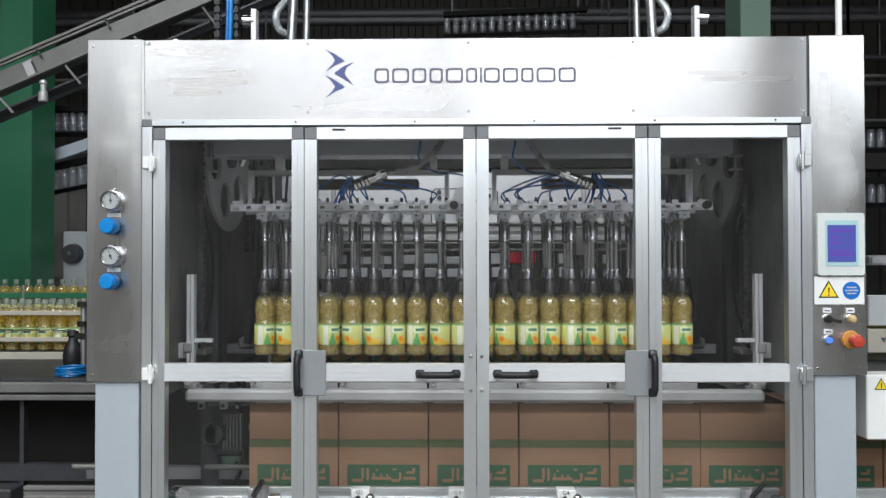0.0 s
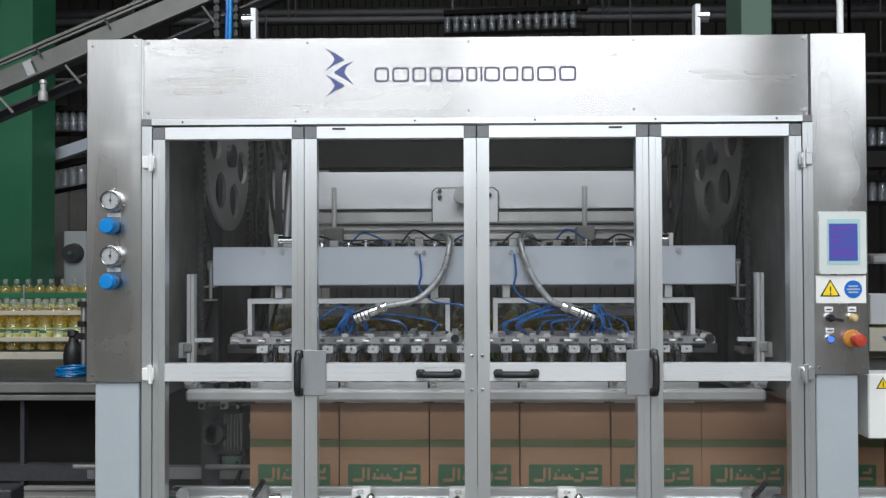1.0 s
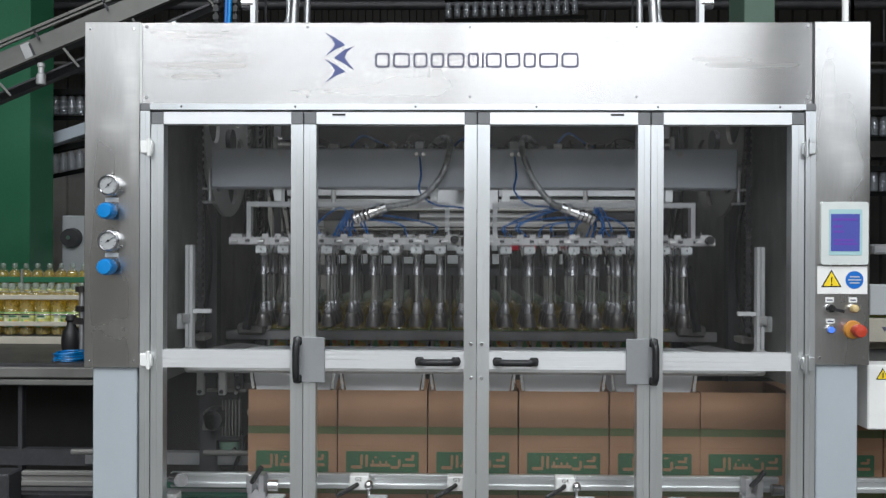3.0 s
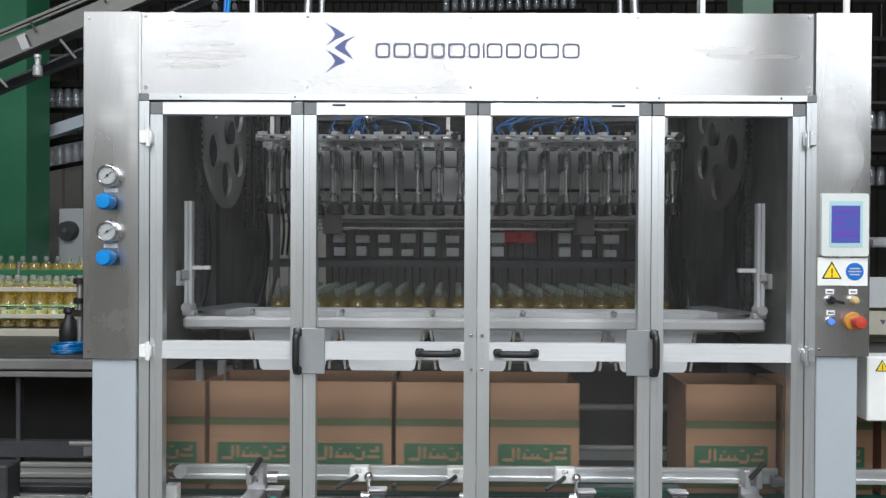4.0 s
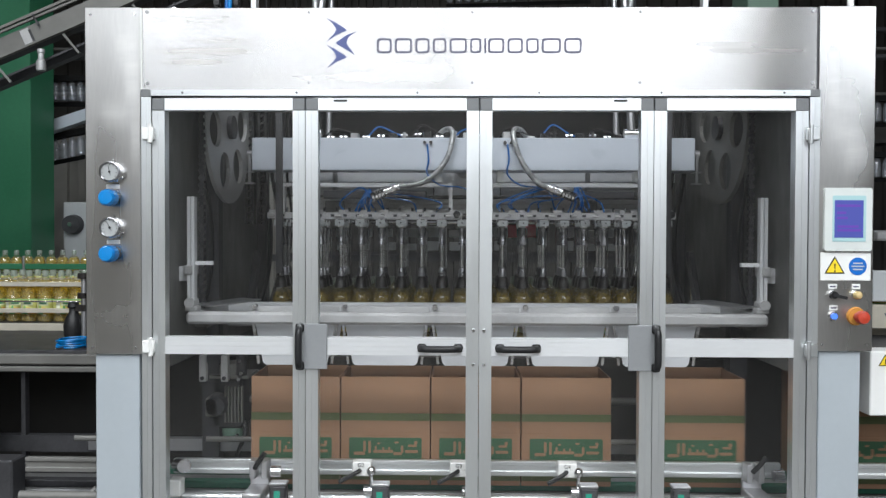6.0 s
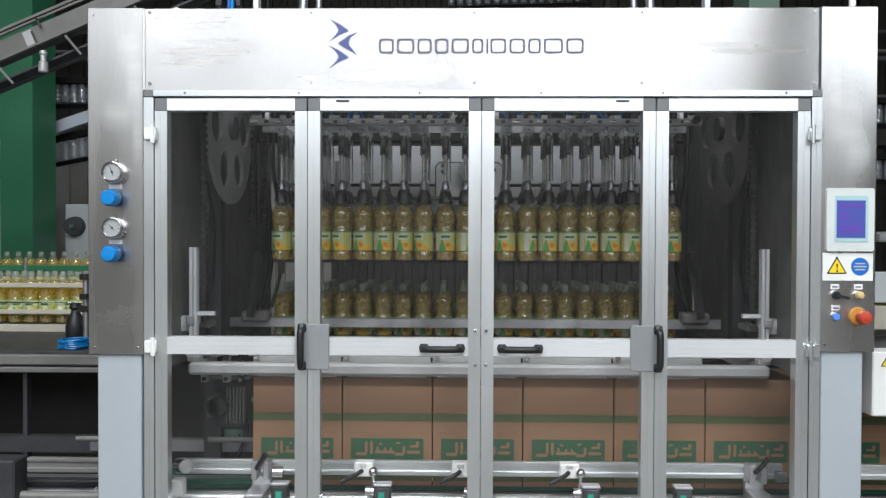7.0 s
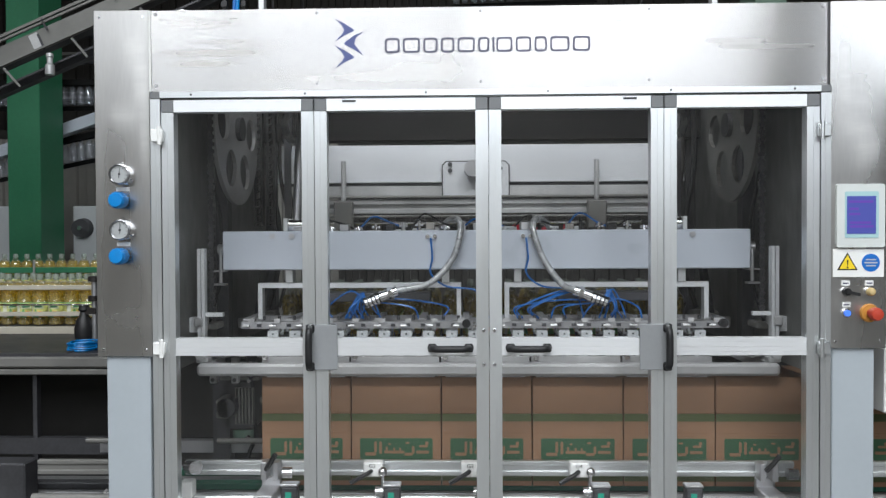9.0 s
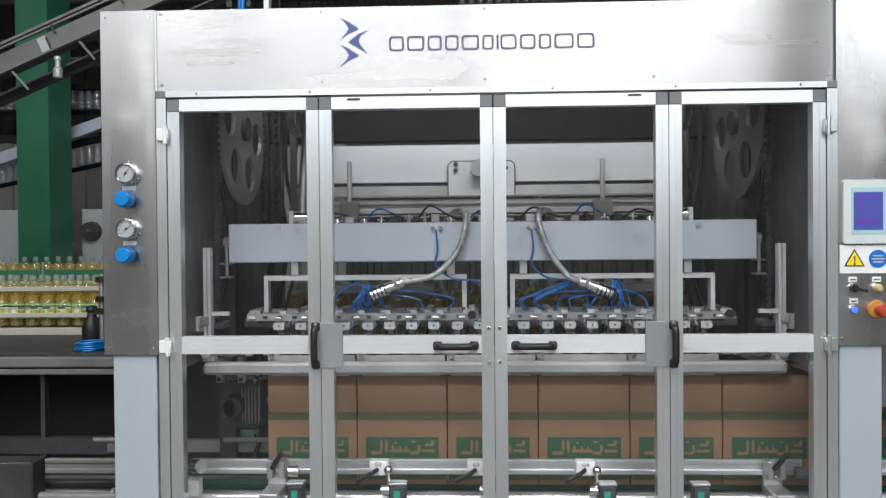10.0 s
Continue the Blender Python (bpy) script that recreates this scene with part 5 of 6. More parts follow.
    for x in (-0.695, -0.334, 0.396, 0.716):
        b = part("light_sensor", box(bmn(), x - 0.03, x + 0.03, 0.13, 0.17, 0.628, 0.69, 0.006), DARKSTEEL, c, "small dark light sensor")
        part("sensor_lens", box(bmn(), x - 0.013, x + 0.008, 0.1285, 0.13, 0.64, 0.672), GREENLED, b, "green sensor window")
        part("sensor_top", box(bmn(), x - 0.032, x + 0.032, 0.128, 0.172, 0.69, 0.7, 0.003), MIDSTEEL, b)
    for x, s in ((-0.775, 1), (0.985, -1)):
        bm = box(bmn(), x - 0.034, x + 0.034, 0.08, 0.222, 0.64, 0.675, 0.004)
        box(bm, x - 0.034, x + 0.034, 0.2, 0.222, 0.67, 0.705, 0.003)
        box(bm, x - 0.03, x - 0.008, 0.17, 0.222, 0.7, 0.765, 0.003)
        box(bm, x + 0.012, x + 0.034, 0.17, 0.222, 0.7, 0.765, 0.003)
        b = part("end_bracket", bm, MIDSTEEL, c, "cast steel end bracket")
        part("clamp_lever", pipe(bmn(), [(x - 0.01, 0.17, 0.74), (x + 0.01, 0.155, 0.77), (x + 0.03, 0.15, 0.80)], 0.009, 8, 4), BLACK, b, "black clamp lever", True)
        part("clamp_knob", cyl(bmn(), (x + 0.055, 0.15, 0.735), (x + 0.09, 0.15, 0.735), 0.02, seg=12), CHROME, b, "", True)
    part("end_roller", cyl(bmn(), (-1.07, 0.2, 0.74), (-1.02, 0.12, 0.76), 0.024, seg=14), CHROME, c, "", True)
    part("end_block", box(bmn(), -1.09, -1.045, 0.15, 0.2, 0.64, 0.70, 0.004), WHITE, c)
    return c


carton_conveyor()

# ---- bottle conveyors beside and behind ----


def bottle_conveyor(x0, x1, y, zb, rows):
    c = thing("bottle_conveyor", pose(0, 0, 0), "bottle conveyor with cream guide rails", "conveyor")
    part("side_panel", box(bmn(), x0, x1, y - 0.1, y - 0.08, zb - 0.08, zb + 0.0, 0.003), CREAM, c, "pale side panel")
    part("deck", box(bmn(), x0, x1, y - 0.08, y + 0.085 * rows + 0.02, zb - 0.04, zb - 0.001), DARKSTEEL, c)
    if y > 3:
        part("green_rail", box(bmn(), x0, x1, y - 0.07, y - 0.045, zb + 0.135, zb + 0.175, 0.003), GREENPAINT, c, "green painted guide rail")
    for z in (zb + 0.062, zb + 0.2)[:2 if y < 3 else 1]:
        part("guide_rail", box(bmn(), x0, x1, y - 0.068, y - 0.045, z - 0.012, z + 0.012, 0.003), CREAM, c, "cream plastic guide rail")
        part("rear_guide_rail", box(bmn(), x0, x1, y + 0.085 * rows - 0.03, y + 0.085 * rows - 0.018, z - 0.008, z + 0.008), MIDSTEEL, c)
    part("middle_rail", cyl(bmn(), (x0, y - 0.055, zb + 0.11), (x1, y - 0.055, zb + 0.11), 0.005, seg=8), CHROME, c)
    n = max(2, int((x1 - x0) / 0.7))
    for i in range(n):
        x = x0 + 0.2 + i * (x1 - x0 - 0.4) / (n - 1)
        p = part("rail_post", cyl(bmn(), (x, y - 0.075, zb - 0.05), (x, y - 0.075, zb + 0.23), 0.009, seg=8), MIDSTEEL, c)
        part("leg", box(bmn(), x - 0.03, x + 0.03, y - 0.05, y + 0.01, 0, zb - 0.04), DARKSTEEL, c)
    rnd = random.Random(int(abs(x0) * 100))
    for j in range(rows):
        for i in range(int((x1 - x0) / 0.084)):
            m = Matrix.Translation((x0 + 0.05 + i * 0.084 + rnd.uniform(-0.002, 0.002), y + j * 0.084, zb)) @ Matrix.Rotation(rnd.uniform(-1.2, 1.2), 4, "Z")
            copy_thing(BOT, m)
    return c


bottle_conveyor(-3.3, -1.42, 1.53, 1.107, 2)
bottle_conveyor(-4.3, -2.0, 3.05, 1.18, 1)
bottle_conveyor(1.5, 3.0, 1.53, 1.107, 2)


def side_tables():
    for s, name in ((-1, "dark steel side table beside the machine"), (1, "dark steel side table of the machine")):
        t = thing("side_table", pose(0, 0, 0), name, "table")
        a, b = sorted((s * 1.33, s * 3.6))
        part("top", box(bmn(), a, b, 0.72, 1.4, 1.055, 1.075, 0.003), DARKSTEEL, t, "dark sheet top")
        part("front_beam", box(bmn(), a, b, 0.7, 0.73, 1.015, 1.06, 0.006), DULLSTEEL, t, "dull rounded front edge")
        part("edge_strip", box(bmn(), a, b, 0.695, 0.72, 0.985, 1.008, 0.004), DULLSTEEL, t, "worn steel edge strip")
        part("edge_web", box(bmn(), a, b, 0.722, 0.73, 0.985, 1.015), BLACK, t)
        part("lower_beam", box(bmn(), a, b, 0.74, 0.78, 0.635, 0.705), DARKSTEEL, t)
        for x in (s * 1.36, s * 1.93, s * 2.7, s * 3.5):
            part("leg", box(bmn(), x - 0.009, x + 0.009, 0.742, 0.775, 0, 1.055), DARKSTEEL, t)
        # added sheet whose dark colour imitates the shade beneath the table
        part("back_sheet", box(bmn(), a, b, 1.36, 1.38, 0.1, 1.055), ROOFSHADE, t)
    # what lies on the left table
    c = thing("tube_coil", pose(-1.745, 0.8, 1.075), "coiled blue air tube lying on the table", "tube")
    pts = []
    for k in range(64):
        a = k * 0.55
        pts.append((0.06 * math.cos(a) * (1 + 0.12 * math.sin(k * 0.37)), 0.06 * math.sin(a) * (1 + 0.1 * math.sin(k * 0.6)), 0.004 + 0.0006 * k + 0.004 * math.sin(a * 0.5 + k * 0.2)))
    part("coil", pipe(bmn(), pts, 0.0036, 6, 3), BLUEKNOB, c, "", True)
    c = thing("rail_clamp", pose(-1.835, 1.0, 1.075), "black clamp with a grey pin on the table edge", "clamp")
    part("clamp_body", lathe(bmn(), [(0.03, 0), (0.042, 0.03), (0.044, 0.07), (0.036, 0.11), (0.022, 0.13), (0.018, 0.15), (0.026, 0.16), (0.022, 0.18), (0, 0.182)], 14), BLACK, c, "black clamp handle", True)
    bm = cyl(bmn(), (0.05, 0, 0), (0.05, 0, 0.3), 0.014, seg=12)
    part("pin", bm, MIDSTEEL, c, "", True)
    bm = cyl(bmn(), (0.05, 0, 0.29), (0.05, 0, 0.315), 0.03, seg=14)
    part("clamp_disc", bm, RUBBER, c, "", True)
    part("clamp_disc", cyl(bmn(), (0.05, 0, 0.2), (0.05, 0, 0.225), 0.03, seg=14), RUBBER, c, "", True)
    part("clamp_arm", box(bmn(), 0.0, 0.06, -0.015, 0.015, 0.14, 0.17), RUBBER, c)
    c = thing("sloping_rod", pose(0, 0, 0), "thin bright rod lying on the table", "rod")
    part("rod", cyl(bmn(), (-1.78, 0.72, 1.08), (-1.62, 0.93, 1.08), 0.005, seg=8), CHROME, c)
    # guard box on the right
    g = thing("guard_box", pose(0, 0, 0), "white guard box with a warning triangle", "guard")
    part("shell", box(bmn(), 1.345, 2.0, 0.1, 0.2, 0.958, 1.18, 0.004), WHITE, g, "white painted sheet")
    part("bracket", box(bmn(), 1.36, 1.4, 0.2, 0.75, 0.98, 1.02), MIDSTEEL, g)
    part("stand", box(bmn(), 1.9, 1.94, 0.12, 0.16, 0, 0.958), DARKSTEEL, g)
    tri = lambda k: [(1.394 + k * 0.023 * math.sin(a), 1.143 + k * 0.023 * math.cos(a)) for a in (0, -math.tau / 3, math.tau / 3)]
    w = part("triangle_border", plate(bmn(), tri(1.15), 0.0985, 0.1), BLACK, g)
    part("triangle", plate(bmn(), tri(0.9), 0.0975, 0.0985), YELLOW, w, "yellow warning triangle")
    part("exclamation_mark", box(bmn(), 1.3925, 1.3955, 0.0965, 0.0975, 1.136, 1.154), BLACK, w)
    # cabinets on the right behind the column
    k = thing("filler_cabinet", pose(0, 0, 0), "pale grey machine cabinet with a cream strip", "cabinet")
    part("body", box(bmn(), 1.98, 3.2, 1.32, 1.4, 1.25, 1.4, 0.004), PALEPANEL, k)
    part("strip", box(bmn(), 1.96, 3.2, 1.29, 1.35, 1.12, 1.235, 0.003), CREAM, k, "cream strip")
    part("mark", plate(bmn(), [(2.02, 1.195), (2.05, 1.195), (2.035, 1.17)], 1.288, 1.29), INK, k)
    part("stand", box(bmn(), 2.6, 2.7, 1.33, 1.39, 0, 1.12), DARKSTEEL, k)
    part("valve_row", box(bmn(), 1.98, 3.2, 1.3, 1.4, 1.55, 1.6, 0.01), MIDSTEEL, k)
    part("post", box(bmn(), 2.9, 2.95, 1.34, 1.39, 1.4, 2.2), MIDSTEEL, k)


side_tables()


def hall_things():
    # steel columns
    for x0, x1, y0, y1, m, lab in ((-3.886, -3.61, 3.93, 4.32, GREENPAINT, "green painted steel hall column"), (2.29, 2.54, 3.93, 4.3, PALEGREEN, "pale green painted steel hall column")):
        c = thing("hall_column", pose(0, 0, 0), lab, "column", "hall columns")
        part("shaft", box(bmn(), x0, x1, y0, y1, 0, 7.0, 0.006), m, c)
        part("base_plate", box(bmn(), x0 - 0.08, x1 + 0.08, y0 - 0.08, y1 + 0.08, 0, 0.03), m, c)
    # sloping conveyor over the left side
    v = thing("inclined_conveyor", pose(0, 0, 0), "sloping overhead conveyor with steel side panels", "conveyor")
    sl = 0.42

    def along(name, off, h, y, w, m, lab=""):
        a, b = Vector((-4.6, y, 1.988 + off)), Vector((0.4, y, 4.088 + off))
        part(name, bar_between(bmn(), a, b, w, h), m, v, lab)
    along("top_rail", 0.018, 0.016, 2.03, 0.02, DULLSTEEL, "steel top rail")
    along("top_rail", -0.012, 0.012, 2.02, 0.016, DULLSTEEL, "dull steel top rail")
    along("side_panel", -0.093, 0.105, 2.04, 0.01, DULLSTEEL, "grey steel side panel")
    along("panel_lip", -0.158, 0.012, 2.025, 0.03, DULLSTEEL)
    along("deck", -0.05, 0.012, 2.2, 0.3, DARKSTEEL)
    along("far_rail", 0.03, 0.02, 2.36, 0.02, DARKSTEEL)
    along("lower_channel", -0.2, 0.05, 2.3, 0.06, DARKSTEEL)
    along("lower_tube", -0.25, 0.012, 2.1, 0.012, DARKSTEEL, "thin lower tube")
    along("lower_tube", -0.225, 0.008, 2.16, 0.01, DARKSTEEL)
    for i in range(11):
        x = -4.2 + i * 0.41
        z = 1.988 + (x + 4.6) * sl
        part("cross_strut", bar_between(bmn(), (x + 0.17, 2.03, z - 0.1), (x + 0.24, 2.08, z - 0.2), 0.012, 0.014), DULLSTEEL, v)
        part("rail_clip", bar_between(bmn(), (x, 2.015, z + 0.01), (x + 0.035, 2.015, z - 0.055), 0.006, 0.012), DARKSTEEL, v)
    for x in (-2.62, -1.28):
        z = 1.988 + (x + 4.6) * sl
        part("joint_plate", bar_between(bmn(), (x, 2.03, z - 0.05), (x + 0.04, 2.03, z - 0.14), 0.012, 0.055), WHEELSTEEL, v, "grey joint plate")
        part("joint_edge", bar_between(bmn(), (x + 0.032, 2.024, z - 0.05), (x + 0.072, 2.024, z - 0.14), 0.006, 0.012), DARKSTEEL, v)
    part("support_leg", box(bmn(), -4.3, -4.22, 2.1, 2.18, 0, 2.1), DARKSTEEL, v)
    part("hanger", box(bmn(), -0.2, -0.12, 2.1, 2.18, 3.7, 7.0), DARKSTEEL, v)
    part("sensor_lamp", lathe(bmn(), [(0.0, 0), (0.026, 0.0), (0.028, 0.01), (0.026, 0.055), (0.017, 0.065), (0.017, 0.1), (0.022, 0.105), (0.02, 0.125), (0, 0.13)], 16, Matrix.Translation((-2.52, 2.03, 2.53))), WHEELSTEEL, v, "small pale sensor", True)
    # hanging bottle track: rail with empty jars, several runs
    jar_bm = lathe(bmn(), [(0, 0), (0.03, 0.0), (0.034, 0.01), (0.034, 0.12), (0.025, 0.15), (0.013, 0.17), (0.013, 0.2), (0, 0.2)], 12)
    first = None
    for x0, x1, y, z, sx, pitch in ((-4.6, -2.9, 4.6, 2.78, 0.0, 0.075), (-4.6, -2.9, 4.6, 2.08, 0.2, 0.075), (-0.2, 1.4, 6.2, 4.13, 0.03, 0.1), (3.4, 4.6, 4.6, 2.1, 0.0, 0.085), (3.4, 4.6, 4.6, 2.6, 0.0, 0.085)):
        t = thing("hanging_track", pose(0, 0, 0), "overhead track with hanging empty clear bottles", "track")
        # track metal coloured black so that it sinks into the unlit hall
        part("rail", bar_between(bmn(), (x0, y, z + 0.2), (x1, y, z + 0.2 + sx * (x1 - x0)), 0.09, 0.05), UNLITBLACK, t)
        part("trough", bar_between(bmn(), (x0, y + 0.08, z - 0.02), (x1, y + 0.08, z - 0.02 + sx * (x1 - x0)), 0.01, 0.04), UNLITBLACK, t)
        for q in (x0 + 0.1, x1 - 0.1):
            part("hanger", box(bmn(), q - 0.01, q + 0.01, y - 0.01, y + 0.01, z + 0.2, 7.0), DARKSTEEL, t)
        for i in range(int((x1 - x0) / pitch)):
            m = Matrix.Translation((x0 + 0.04 + i * pitch, y, z + sx * i * pitch))
            if first is None:
                first = thing("empty_bottle", m, "empty clear bottle hanging from a track", "bottle", "empty bottles")
                part("body", jar_bm, DUSTY, first, "", True)
            else:
                copy_thing(first, m)
    t = thing("chute", pose(0, 0, 0), "grey sloping sheet metal chute", "chute")
    part("trough", bar_between(bmn(), (-4.4, 4.5, 2.3), (-2.9, 4.5, 2.8), 0.1, 0.1), BEAMPAINT, t)
    part("hanger", box(bmn(), -3.0, -2.98, 4.5, 4.52, 2.8, 7.0), DARKSTEEL, t)
    # partition and pale cabinet behind the left conveyor
    bm = corrugated(bmn(), -8, -1.6, 5.8, 0, 2.62, 0.2, 0.04)
    box(bm, -8, -1.5, 5.82, 5.86, 0, 2.62)
    struct("partition", bm, HALLWALL, "grey corrugated partition wall behind the conveyors", "wall")
    k = thing("labeller_cabinet", pose(0, 0, 0), "pale grey cabinet with a dark round hub", "cabinet")
    part("body", box(bmn(), -3.6, -2.2, 4.45, 4.9, 0.0, 1.85, 0.01), PALEPANEL, k)
    bm = cyl(bmn(), (-3.5, 4.45, 1.65), (-3.5, 4.38, 1.65), 0.09, 0.08, 24)
    h = part("hub", bm, DARKSTEEL, k, "dark round hub", True)
    part("hub_bolt", cyl(bmn(), (-3.5, 4.38, 1.65), (-3.5, 4.36, 1.65), 0.02, seg=10), CHROME, h)
    k = thing("labeller_cabinet", pose(0, 0, 0), "pale grey cabinet beside the green column", "cabinet")
    part("body", box(bmn(), -5.4, -4.0, 4.45, 4.9, 0.0, 1.85, 0.01), PALEPANEL, k)
    # pipes and beams under the roof
    for i, (y, z, r, m) in enumerate(((6.5, 4.35, 0.05, DARKSTEEL), (6.9, 4.0, 0.035, DARKSTEEL), (8.0, 4.9, 0.08, DARKSTEEL), (5.4, 3.35, 0.03, DARKSTEEL))):
        p = thing("roof_pipe", pose(0, 0, 0), "dark pipe run under the roof", "pipe")
        part("tube", cyl(bmn(), (-9, y, z), (9, y, z), r, seg=12), m, p, "", True)
        for x in (-6, -2, 1.7, 5):
            part("hanger", cyl(bmn(), (x, y, z), (x, y, 7.0), 0.012, seg=6), DARKSTEEL, p)
    g = thing("catwalk", pose(0, 0, 0), "dark steel catwalk with railing above the line", "catwalk")
    part("deck", box(bmn(), -8, 8, 7.2, 8.0, 2.75, 2.85), DARKSTEEL, g)
    part("deck_edge", box(bmn(), -8, 8, 7.16, 7.2, 2.7, 2.9), ROOFSHADE, g)
    for z in (3.3, 3.85):
        part("handrail", cyl(bmn(), (-8, 7.2, z), (8, 7.2, z), 0.02, seg=8), DULLSTEEL, g)
    for i in range(9):
        part("railing_post", cyl(bmn(), (-7.6 + i * 1.9, 7.2, 2.85), (-7.6 + i * 1.9, 7.2, 3.85), 0.018, seg=8), MIDSTEEL, g)
    for x in (-7, -2.5, 2.5, 7):
        part("support", box(bmn(), x - 0.06, x + 0.06, 7.5, 7.62, 0, 2.75), DARKSTEEL, g)


hall_things()


def header_top():
    """Fittings that stand on the machine's top edge."""
    for s, x in ((-1, -0.795), (1, 0.805)):
        p = part("stop_post", box(bmn(), x - 0.009, x + 0.009, 0.2, 0.24, 2.3, 2.49), MATTEALU, MC, "pale upright stop post")
        part("stop_knob", cyl(bmn(), (x, 0.22, 2.45), (x + s * 0.042, 0.22, 2.45), 0.022, seg=16), CHROME, p, "chrome stop knob", True)
    part("signal_rod", cyl(bmn(), (1.262, 0.1, 2.32), (1.262, 0.1, 2.9), 0.011, seg=12), WHITE, MC, "white signal rod", True)
    part("cable_base", box(bmn(), -0.935, -0.87, 0.2, 0.3, 2.31, 2.345), WHITE, MC)
    for k, m in enumerate((BLUETUBE, BLUEKNOB)):
        part("top_tube", pipe(bmn(), [(-0.905 + 0.012 * k, 0.24, 2.33), (-0.90 + 0.012 * k, 0.24, 2.5), (-0.91 + 0.012 * k, 0.28, 2.75), (-0.9, 0.4, 2.95)], 0.007, 8, 5), m, MC, "blue air tube", True)
    for a, b in ((-0.945, -0.925), (-0.872, -0.857)):
        bm = box(bmn(), a + 0.005, b - 0.005, 0.225, 0.245, 2.33, 2.82)
        for k in range(16):
            box(bm, a, b, 0.22, 0.25, 2.335 + k * 0.03, 2.355 + k * 0.03)
        part("cable_chain", bm, BLACK, MC, "black cable chain")
    p = part("air_fitting", cyl(bmn(), (-1.095, 0.25, 2.3), (-1.095, 0.25, 2.37), 0.012, seg=10), CHROME, MC)
    part("air_fitting_cap", cyl(bmn(), (-1.095, 0.25, 2.37), (-1.095, 0.25, 2.39), 0.02, seg=12), CHROME, p)


header_top()


# ---- things that move ----
R, ARC = 0.29, math.pi * 0.29
# way of the head along its loop: up the front leg, over the wheel, down the rear leg
LOOP = [(0, 0.031), (0.25, -0.09), (0.5, -0.205), (0.75, -0.39), (1, -0.477), (1.5, -0.52), (2, -0.541), (2.3, -0.53), (2.5, -0.468), (2.7, -0.388), (3.0, -0.15), (3.4, 0.21), (3.8, 0.475), (4.0, 0.583), (4.2, 0.70), (4.4, 0.835), (4.6, 0.925), (5, 0.985), (5.5, 1.012), (5.85, 1.012), (6.2, 0.968), (6.5, 0.83), (6.8, 0.622), (7.0, 0.405), (7.2, 0.295), (7.5, 0.09), (7.7, -0.017), (8, -0.162), (8.3, -0.307), (8.5, -0.434), (9, -0.516), (9.5, -0.537), (9.75, -0.525), (10, -0.49)]


def glide(table, t):
    """Monotone cubic through (time, value) rows."""
    xs, ys = [a for a, _ in table], [b for _, b in table]
    if t <= xs[0]:
        return ys[0]
    if t >= xs[-1]:
        return ys[-1]
    i = max(k for k in range(len(xs) - 1) if xs[k] <= t)
    sl = [(ys[k + 1] - ys[k]) / (xs[k + 1] - xs[k]) for k in range(len(xs) - 1)]

    def tan(k):
        if k == 0 or k == len(xs) - 1:
            return 0.0 if k else sl[0]
        a, b = sl[k - 1], sl[k]
        return 0.0 if a * b <= 0 else 2 * a * b / (a + b)
    h = xs[i + 1] - xs[i]
    u = (t - xs[i]) / h
    return (2 * u ** 3 - 3 * u ** 2 + 1) * ys[i] + (u ** 3 - 2 * u ** 2 + u) * h * tan(i) + (-2 * u ** 3 + 3 * u ** 2) * ys[i + 1] + (u ** 3 - u ** 2) * h * tan(i + 1)


def head_at(t):
    """The beam's y and z."""
    u = glide(LOOP, t)
    if u < 0:
        return 0.485, 2.03 + u
    if u < ARC:
        return 0.775 - R * math.cos(u / R), 2.03 + R * math.sin(u / R)
    return 1.065, 2.03 - (u - ARC)


SPREAD = [(0, 0), (3.2, 0), (3.75, 1), (6.55, 1), (6.98, 0), (10, 0)]


def col_x(i, t):
    k = glide(SPREAD, t)
    return COLS_FRONT[i] * (1 - k) + COLS_REAR[i] * k


DROP = 0.847
A_RUN = {0: [(3.3, 0), (3.55, -0.07), (3.8, -0.266), (4.0, -0.493), (4.2, -0.743), (4.5, -1.09), (5.2, -1.93), (6.4, -3.3), (10, -3.3)],
         4: [(3.3, 0), (3.55, -0.06), (3.8, -0.231), (4.0, -0.446), (4.2, -0.682), (4.5, -1.005), (5.2, -1.854), (5.7, -2.38), (6.4, -3.2), (10, -3.2)]}
B_TIME = [[(0, 0.844), (3.8, 0.844), (4.0, 0.793), (4.2, 0.677), (4.5, 0.388), (5.2, -0.444), (5.5, -0.776), (5.64, -0.841), (10, -0.841)],
          [(0, 1.182), (3.85, 1.182), (4.2, 1.05), (4.5, 0.728), (5.2, -0.107), (5.5, -0.431), (5.68, -0.503), (10, -0.503)],
          [(0, 1.52), (3.95, 1.52), (4.3, 1.37), (5.2, 0.351), (5.5, 0.032), (5.75, -0.165), (10, -0.165)],
          [(0, 1.858), (4.1, 1.858), (4.4, 1.78), (5.2, 1.08), (5.5, 0.757), (5.7, 0.525), (6.0, 0.173), (10, 0.173)],
          [(0, 2.196), (4.6, 2.196), (5.2, 1.65), (5.7, 1.06), (6.2, 0.52), (6.3, 0.511), (10, 0.511)],
          [(0, 2.534), (4.9, 2.534), (5.7, 1.6), (6.3, 0.95), (6.5, 0.849), (10, 0.849)],
          [(0, 2.872), (5.1, 2.872), (6.3, 1.4), (6.6, 1.187), (10, 1.187)],
          [(0, 3.21), (5.2, 3.21), (6.4, 1.75), (6.7, 1.525), (10, 1.525)]]


def run_a(k, t):
    f = k / 4
    a, b = glide(A_RUN[0], t), glide(A_RUN[4], t)
    return SLOT[k] + a * (1 - f) + b * f


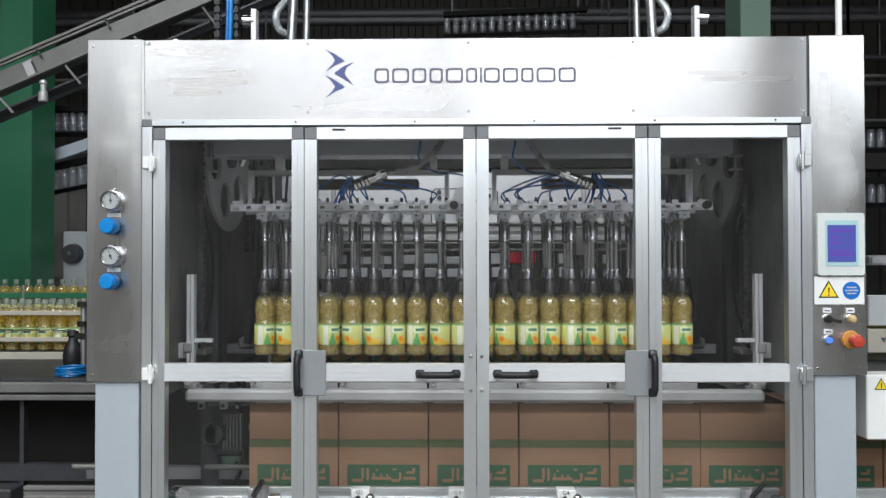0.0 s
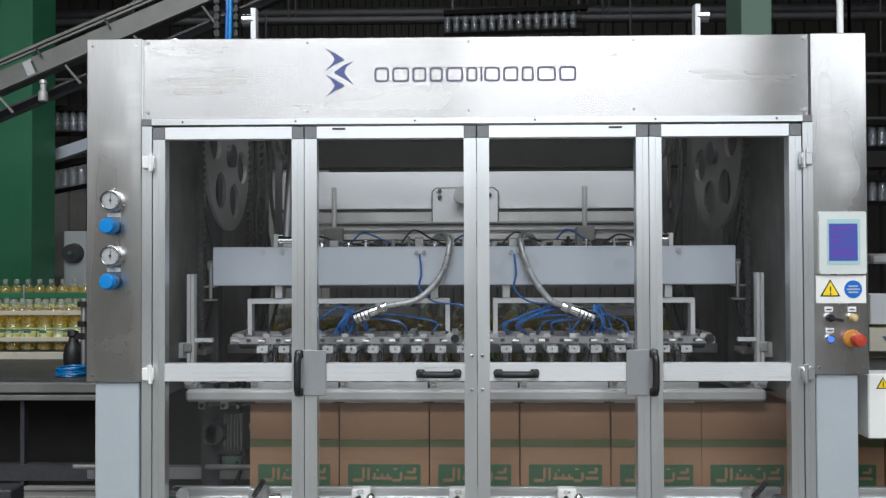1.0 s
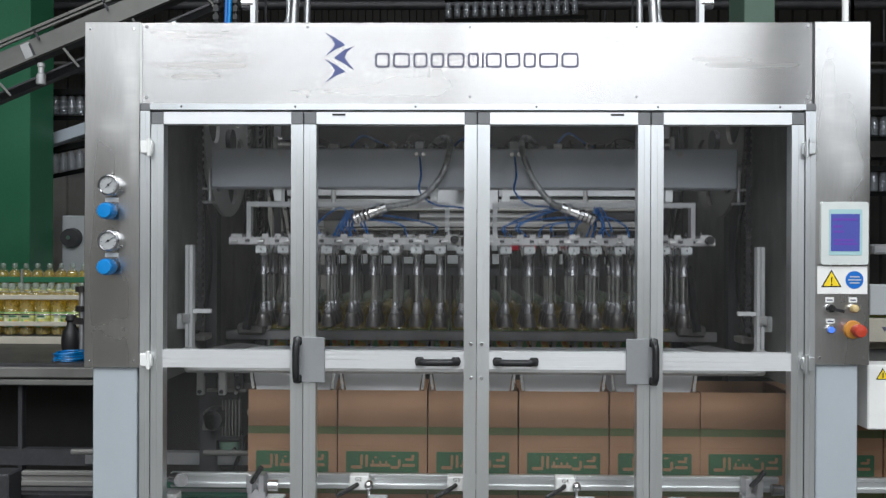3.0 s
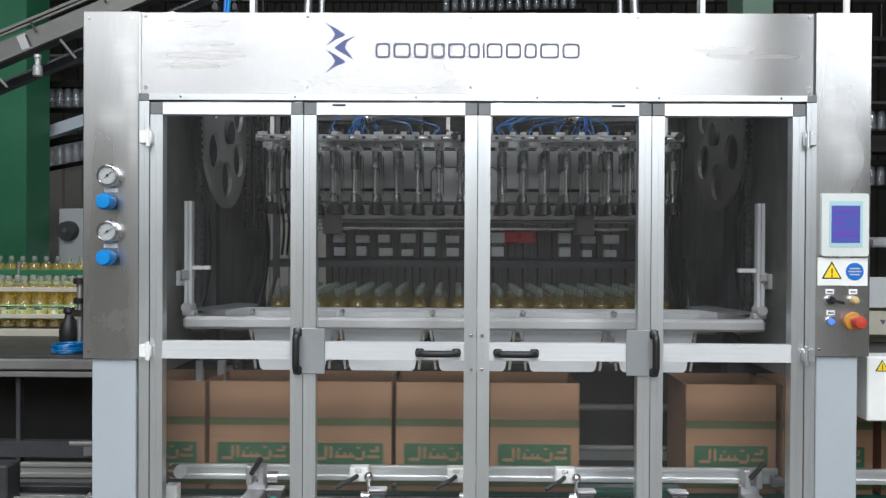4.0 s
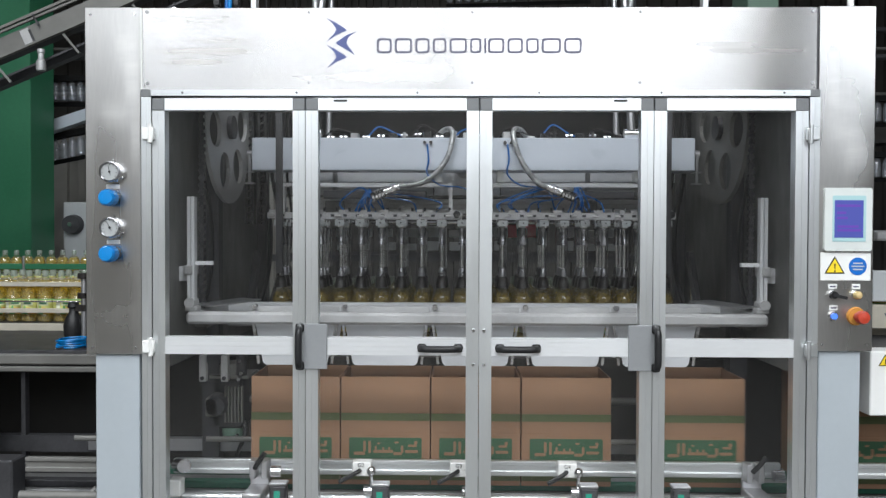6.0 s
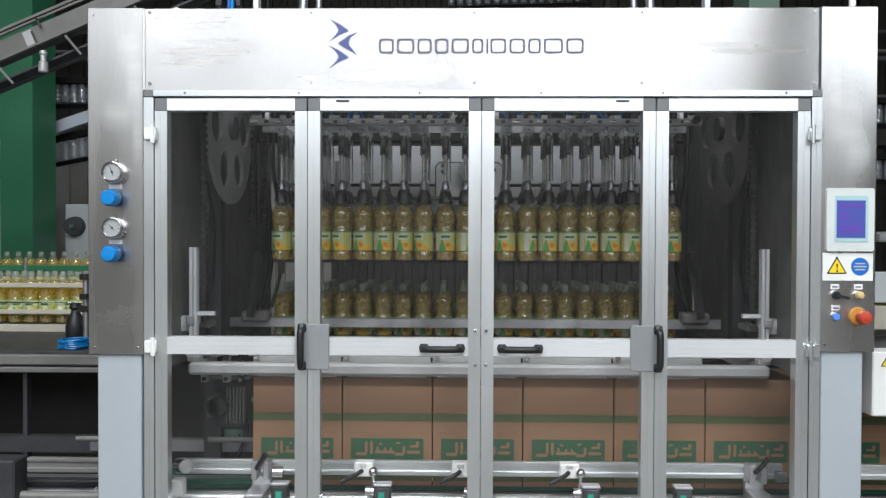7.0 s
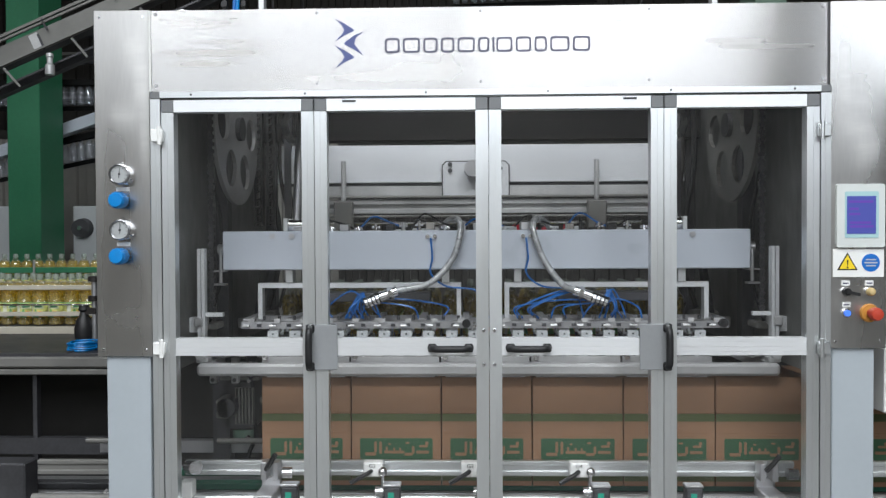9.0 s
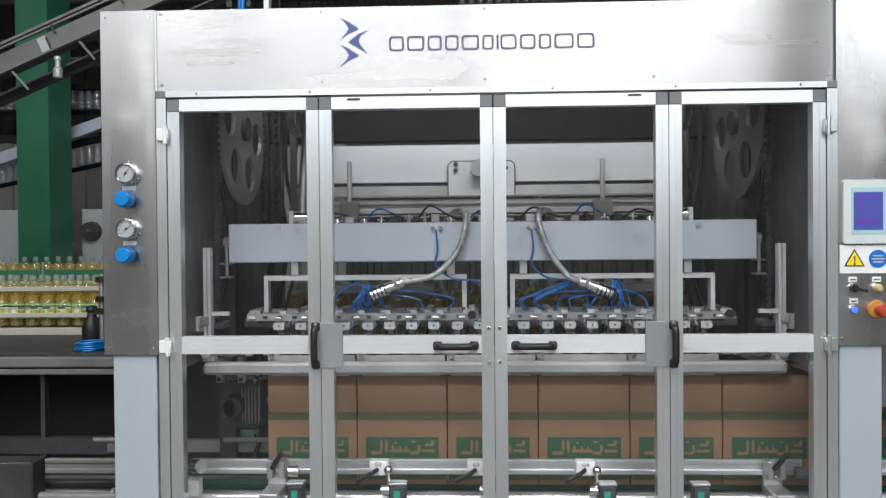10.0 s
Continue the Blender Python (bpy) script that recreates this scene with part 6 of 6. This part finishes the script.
def motions():
    ts = [round(0.1 * k, 2) for k in range(101)]
    walk(HEAD, [(t, pose(0, *head_at(t))) for t in ts])
    turn = {t: -glide(LOOP, t) / 0.3 for t in ts}
    for s, w in zip((-1, 1), WHEELS):
        walk(w, [(t, Matrix.Translation((s * 1.045, 0.775, 2.03)) @ Matrix.Rotation(turn[t], 4, "X")) for t in ts])
    # needles of the two pressure gauges, which follow the load
    lean_a = ((0, -5), (0.5, 0), (1, 3), (1.5, 10), (2, 28), (2.5, 45), (4, 48), (4.5, 50), (5.2, 49), (5.6, 12), (6.2, -15), (7, -22), (7.5, -8), (8, 0), (8.5, 2), (9, 8), (9.5, 20), (10, 38))
    lean_b = ((0, -22), (0.5, -12), (1, 0), (1.5, 8), (2, 38), (2.5, 55), (4, 57), (5.2, 57), (5.6, 10), (6.2, -35), (7, -48), (7.5, -22), (8, -12), (8.5, 0), (9, 3), (9.5, 28), (10, 55))
    for n, lean in zip(NEEDLES, (lean_a, lean_b)):
        place = Matrix.Translation(n.location)
        walk(n, [(t, place @ Matrix.Rotation(radians(a), 4, "Y")) for t, a in lean])
    tg = [0, 2.7, 2.8, 2.9, 3.0, 3.1, 3.2, 3.3, 3.4, 3.6, 6.0, 6.2, 6.3, 6.4, 6.5, 6.6, 6.7, 6.8, 7.0, 10]
    up = [(0, 0), (2.8, 0), (3.35, 0.186), (6.2, 0.186), (6.75, 0), (10, 0)]
    walk(GUIDE, [(t, pose(0, 0, glide(up, t))) for t in tg])
    sp = [0, 3.2, 3.3, 3.4, 3.5, 3.6, 3.7, 3.8, 6.5, 6.6, 6.7, 6.8, 6.9, 7.0, 10]
    for i, g in GRIPPERS:
        y = g.location.y
        walk(g, [(t, pose(col_x(i, t), y, 0)) for t in sp])
    ta = [0, 3.2, 3.3, 3.4, 3.5, 3.6, 3.7] + [round(3.8 + 0.1 * k, 2) for k in range(20)] + [5.8, 6.0, 6.2, 6.4, 6.6, 10]
    for k, c in enumerate(CARTONS_A):
        walk(c, [(t, pose(run_a(k, t), CY, CZ)) for t in ta])
    tb = [0, 3.7] + [round(3.8 + 0.1 * k, 2) for k in range(30)] + [7.0, 10]
    for k, c in enumerate(CARTONS_B):
        walk(c, [(t, pose(glide(B_TIME[k], t) + 0.169, CY, CZ)) for t in tb])
    # first bottles: lowered into the cartons, let go, carried off with them
    td = [0, 0.1, 0.2, 0.3, 0.4, 0.5, 0.6, 0.7, 0.8, 0.9, 1.0, 1.25, 1.5, 1.75, 2.0]
    tc = [2.7, 3.2, 3.3, 3.45, 3.6, 3.8, 4.0, 4.2, 4.5, 5.2, 5.7, 6.4, 10]
    for i, j, o, z in SETA:
        rows = []
        for t in td:
            y, h = head_at(t)
            rows.append((t, Matrix.Translation((COLS_FRONT[i], y + ROWS[j], h - DROP)) @ z))
        y, h = head_at(2.0)
        for t in tc:
            dx = run_a(i // 4, t) - SLOT[i // 4]
            rows.append((t, Matrix.Translation((COLS_FRONT[i] + dx, y + ROWS[j], h - DROP)) @ z))
        walk(o, rows)
    # second bottles: wait on the infeed, are lifted over and lowered
    tl = [5.85] + [round(5.9 + 0.1 * k, 2) for k in range(27)] + [8.75, 9.0, 9.5, 10]
    for i, j, o, z in SETB:
        rows = [(t, Matrix.Translation((COLS_REAR[i], 0.98 + 0.085 * j, BASE_R)) @ z) for t in (0, 4.6)]
        for t in tl:
            y, h = head_at(min(t, 9.5))
            rows.append((t, Matrix.Translation((col_x(i, t), y + ROWS[j], max(h - DROP, BASE_R if t < 6.05 else 0.64))) @ z))
        walk(o, rows)
    adv = [(0, 0), (6.15, 0), (6.7, -0.255), (10, -0.255)]
    for i, j, o, z in SETC:
        walk(o, [(t, Matrix.Translation((COLS_REAR[i], 0.98 + 0.085 * j + glide(adv, t), BASE_R)) @ z) for t in (0, 6.15, 6.3, 6.4, 6.5, 6.7, 10)])


motions()
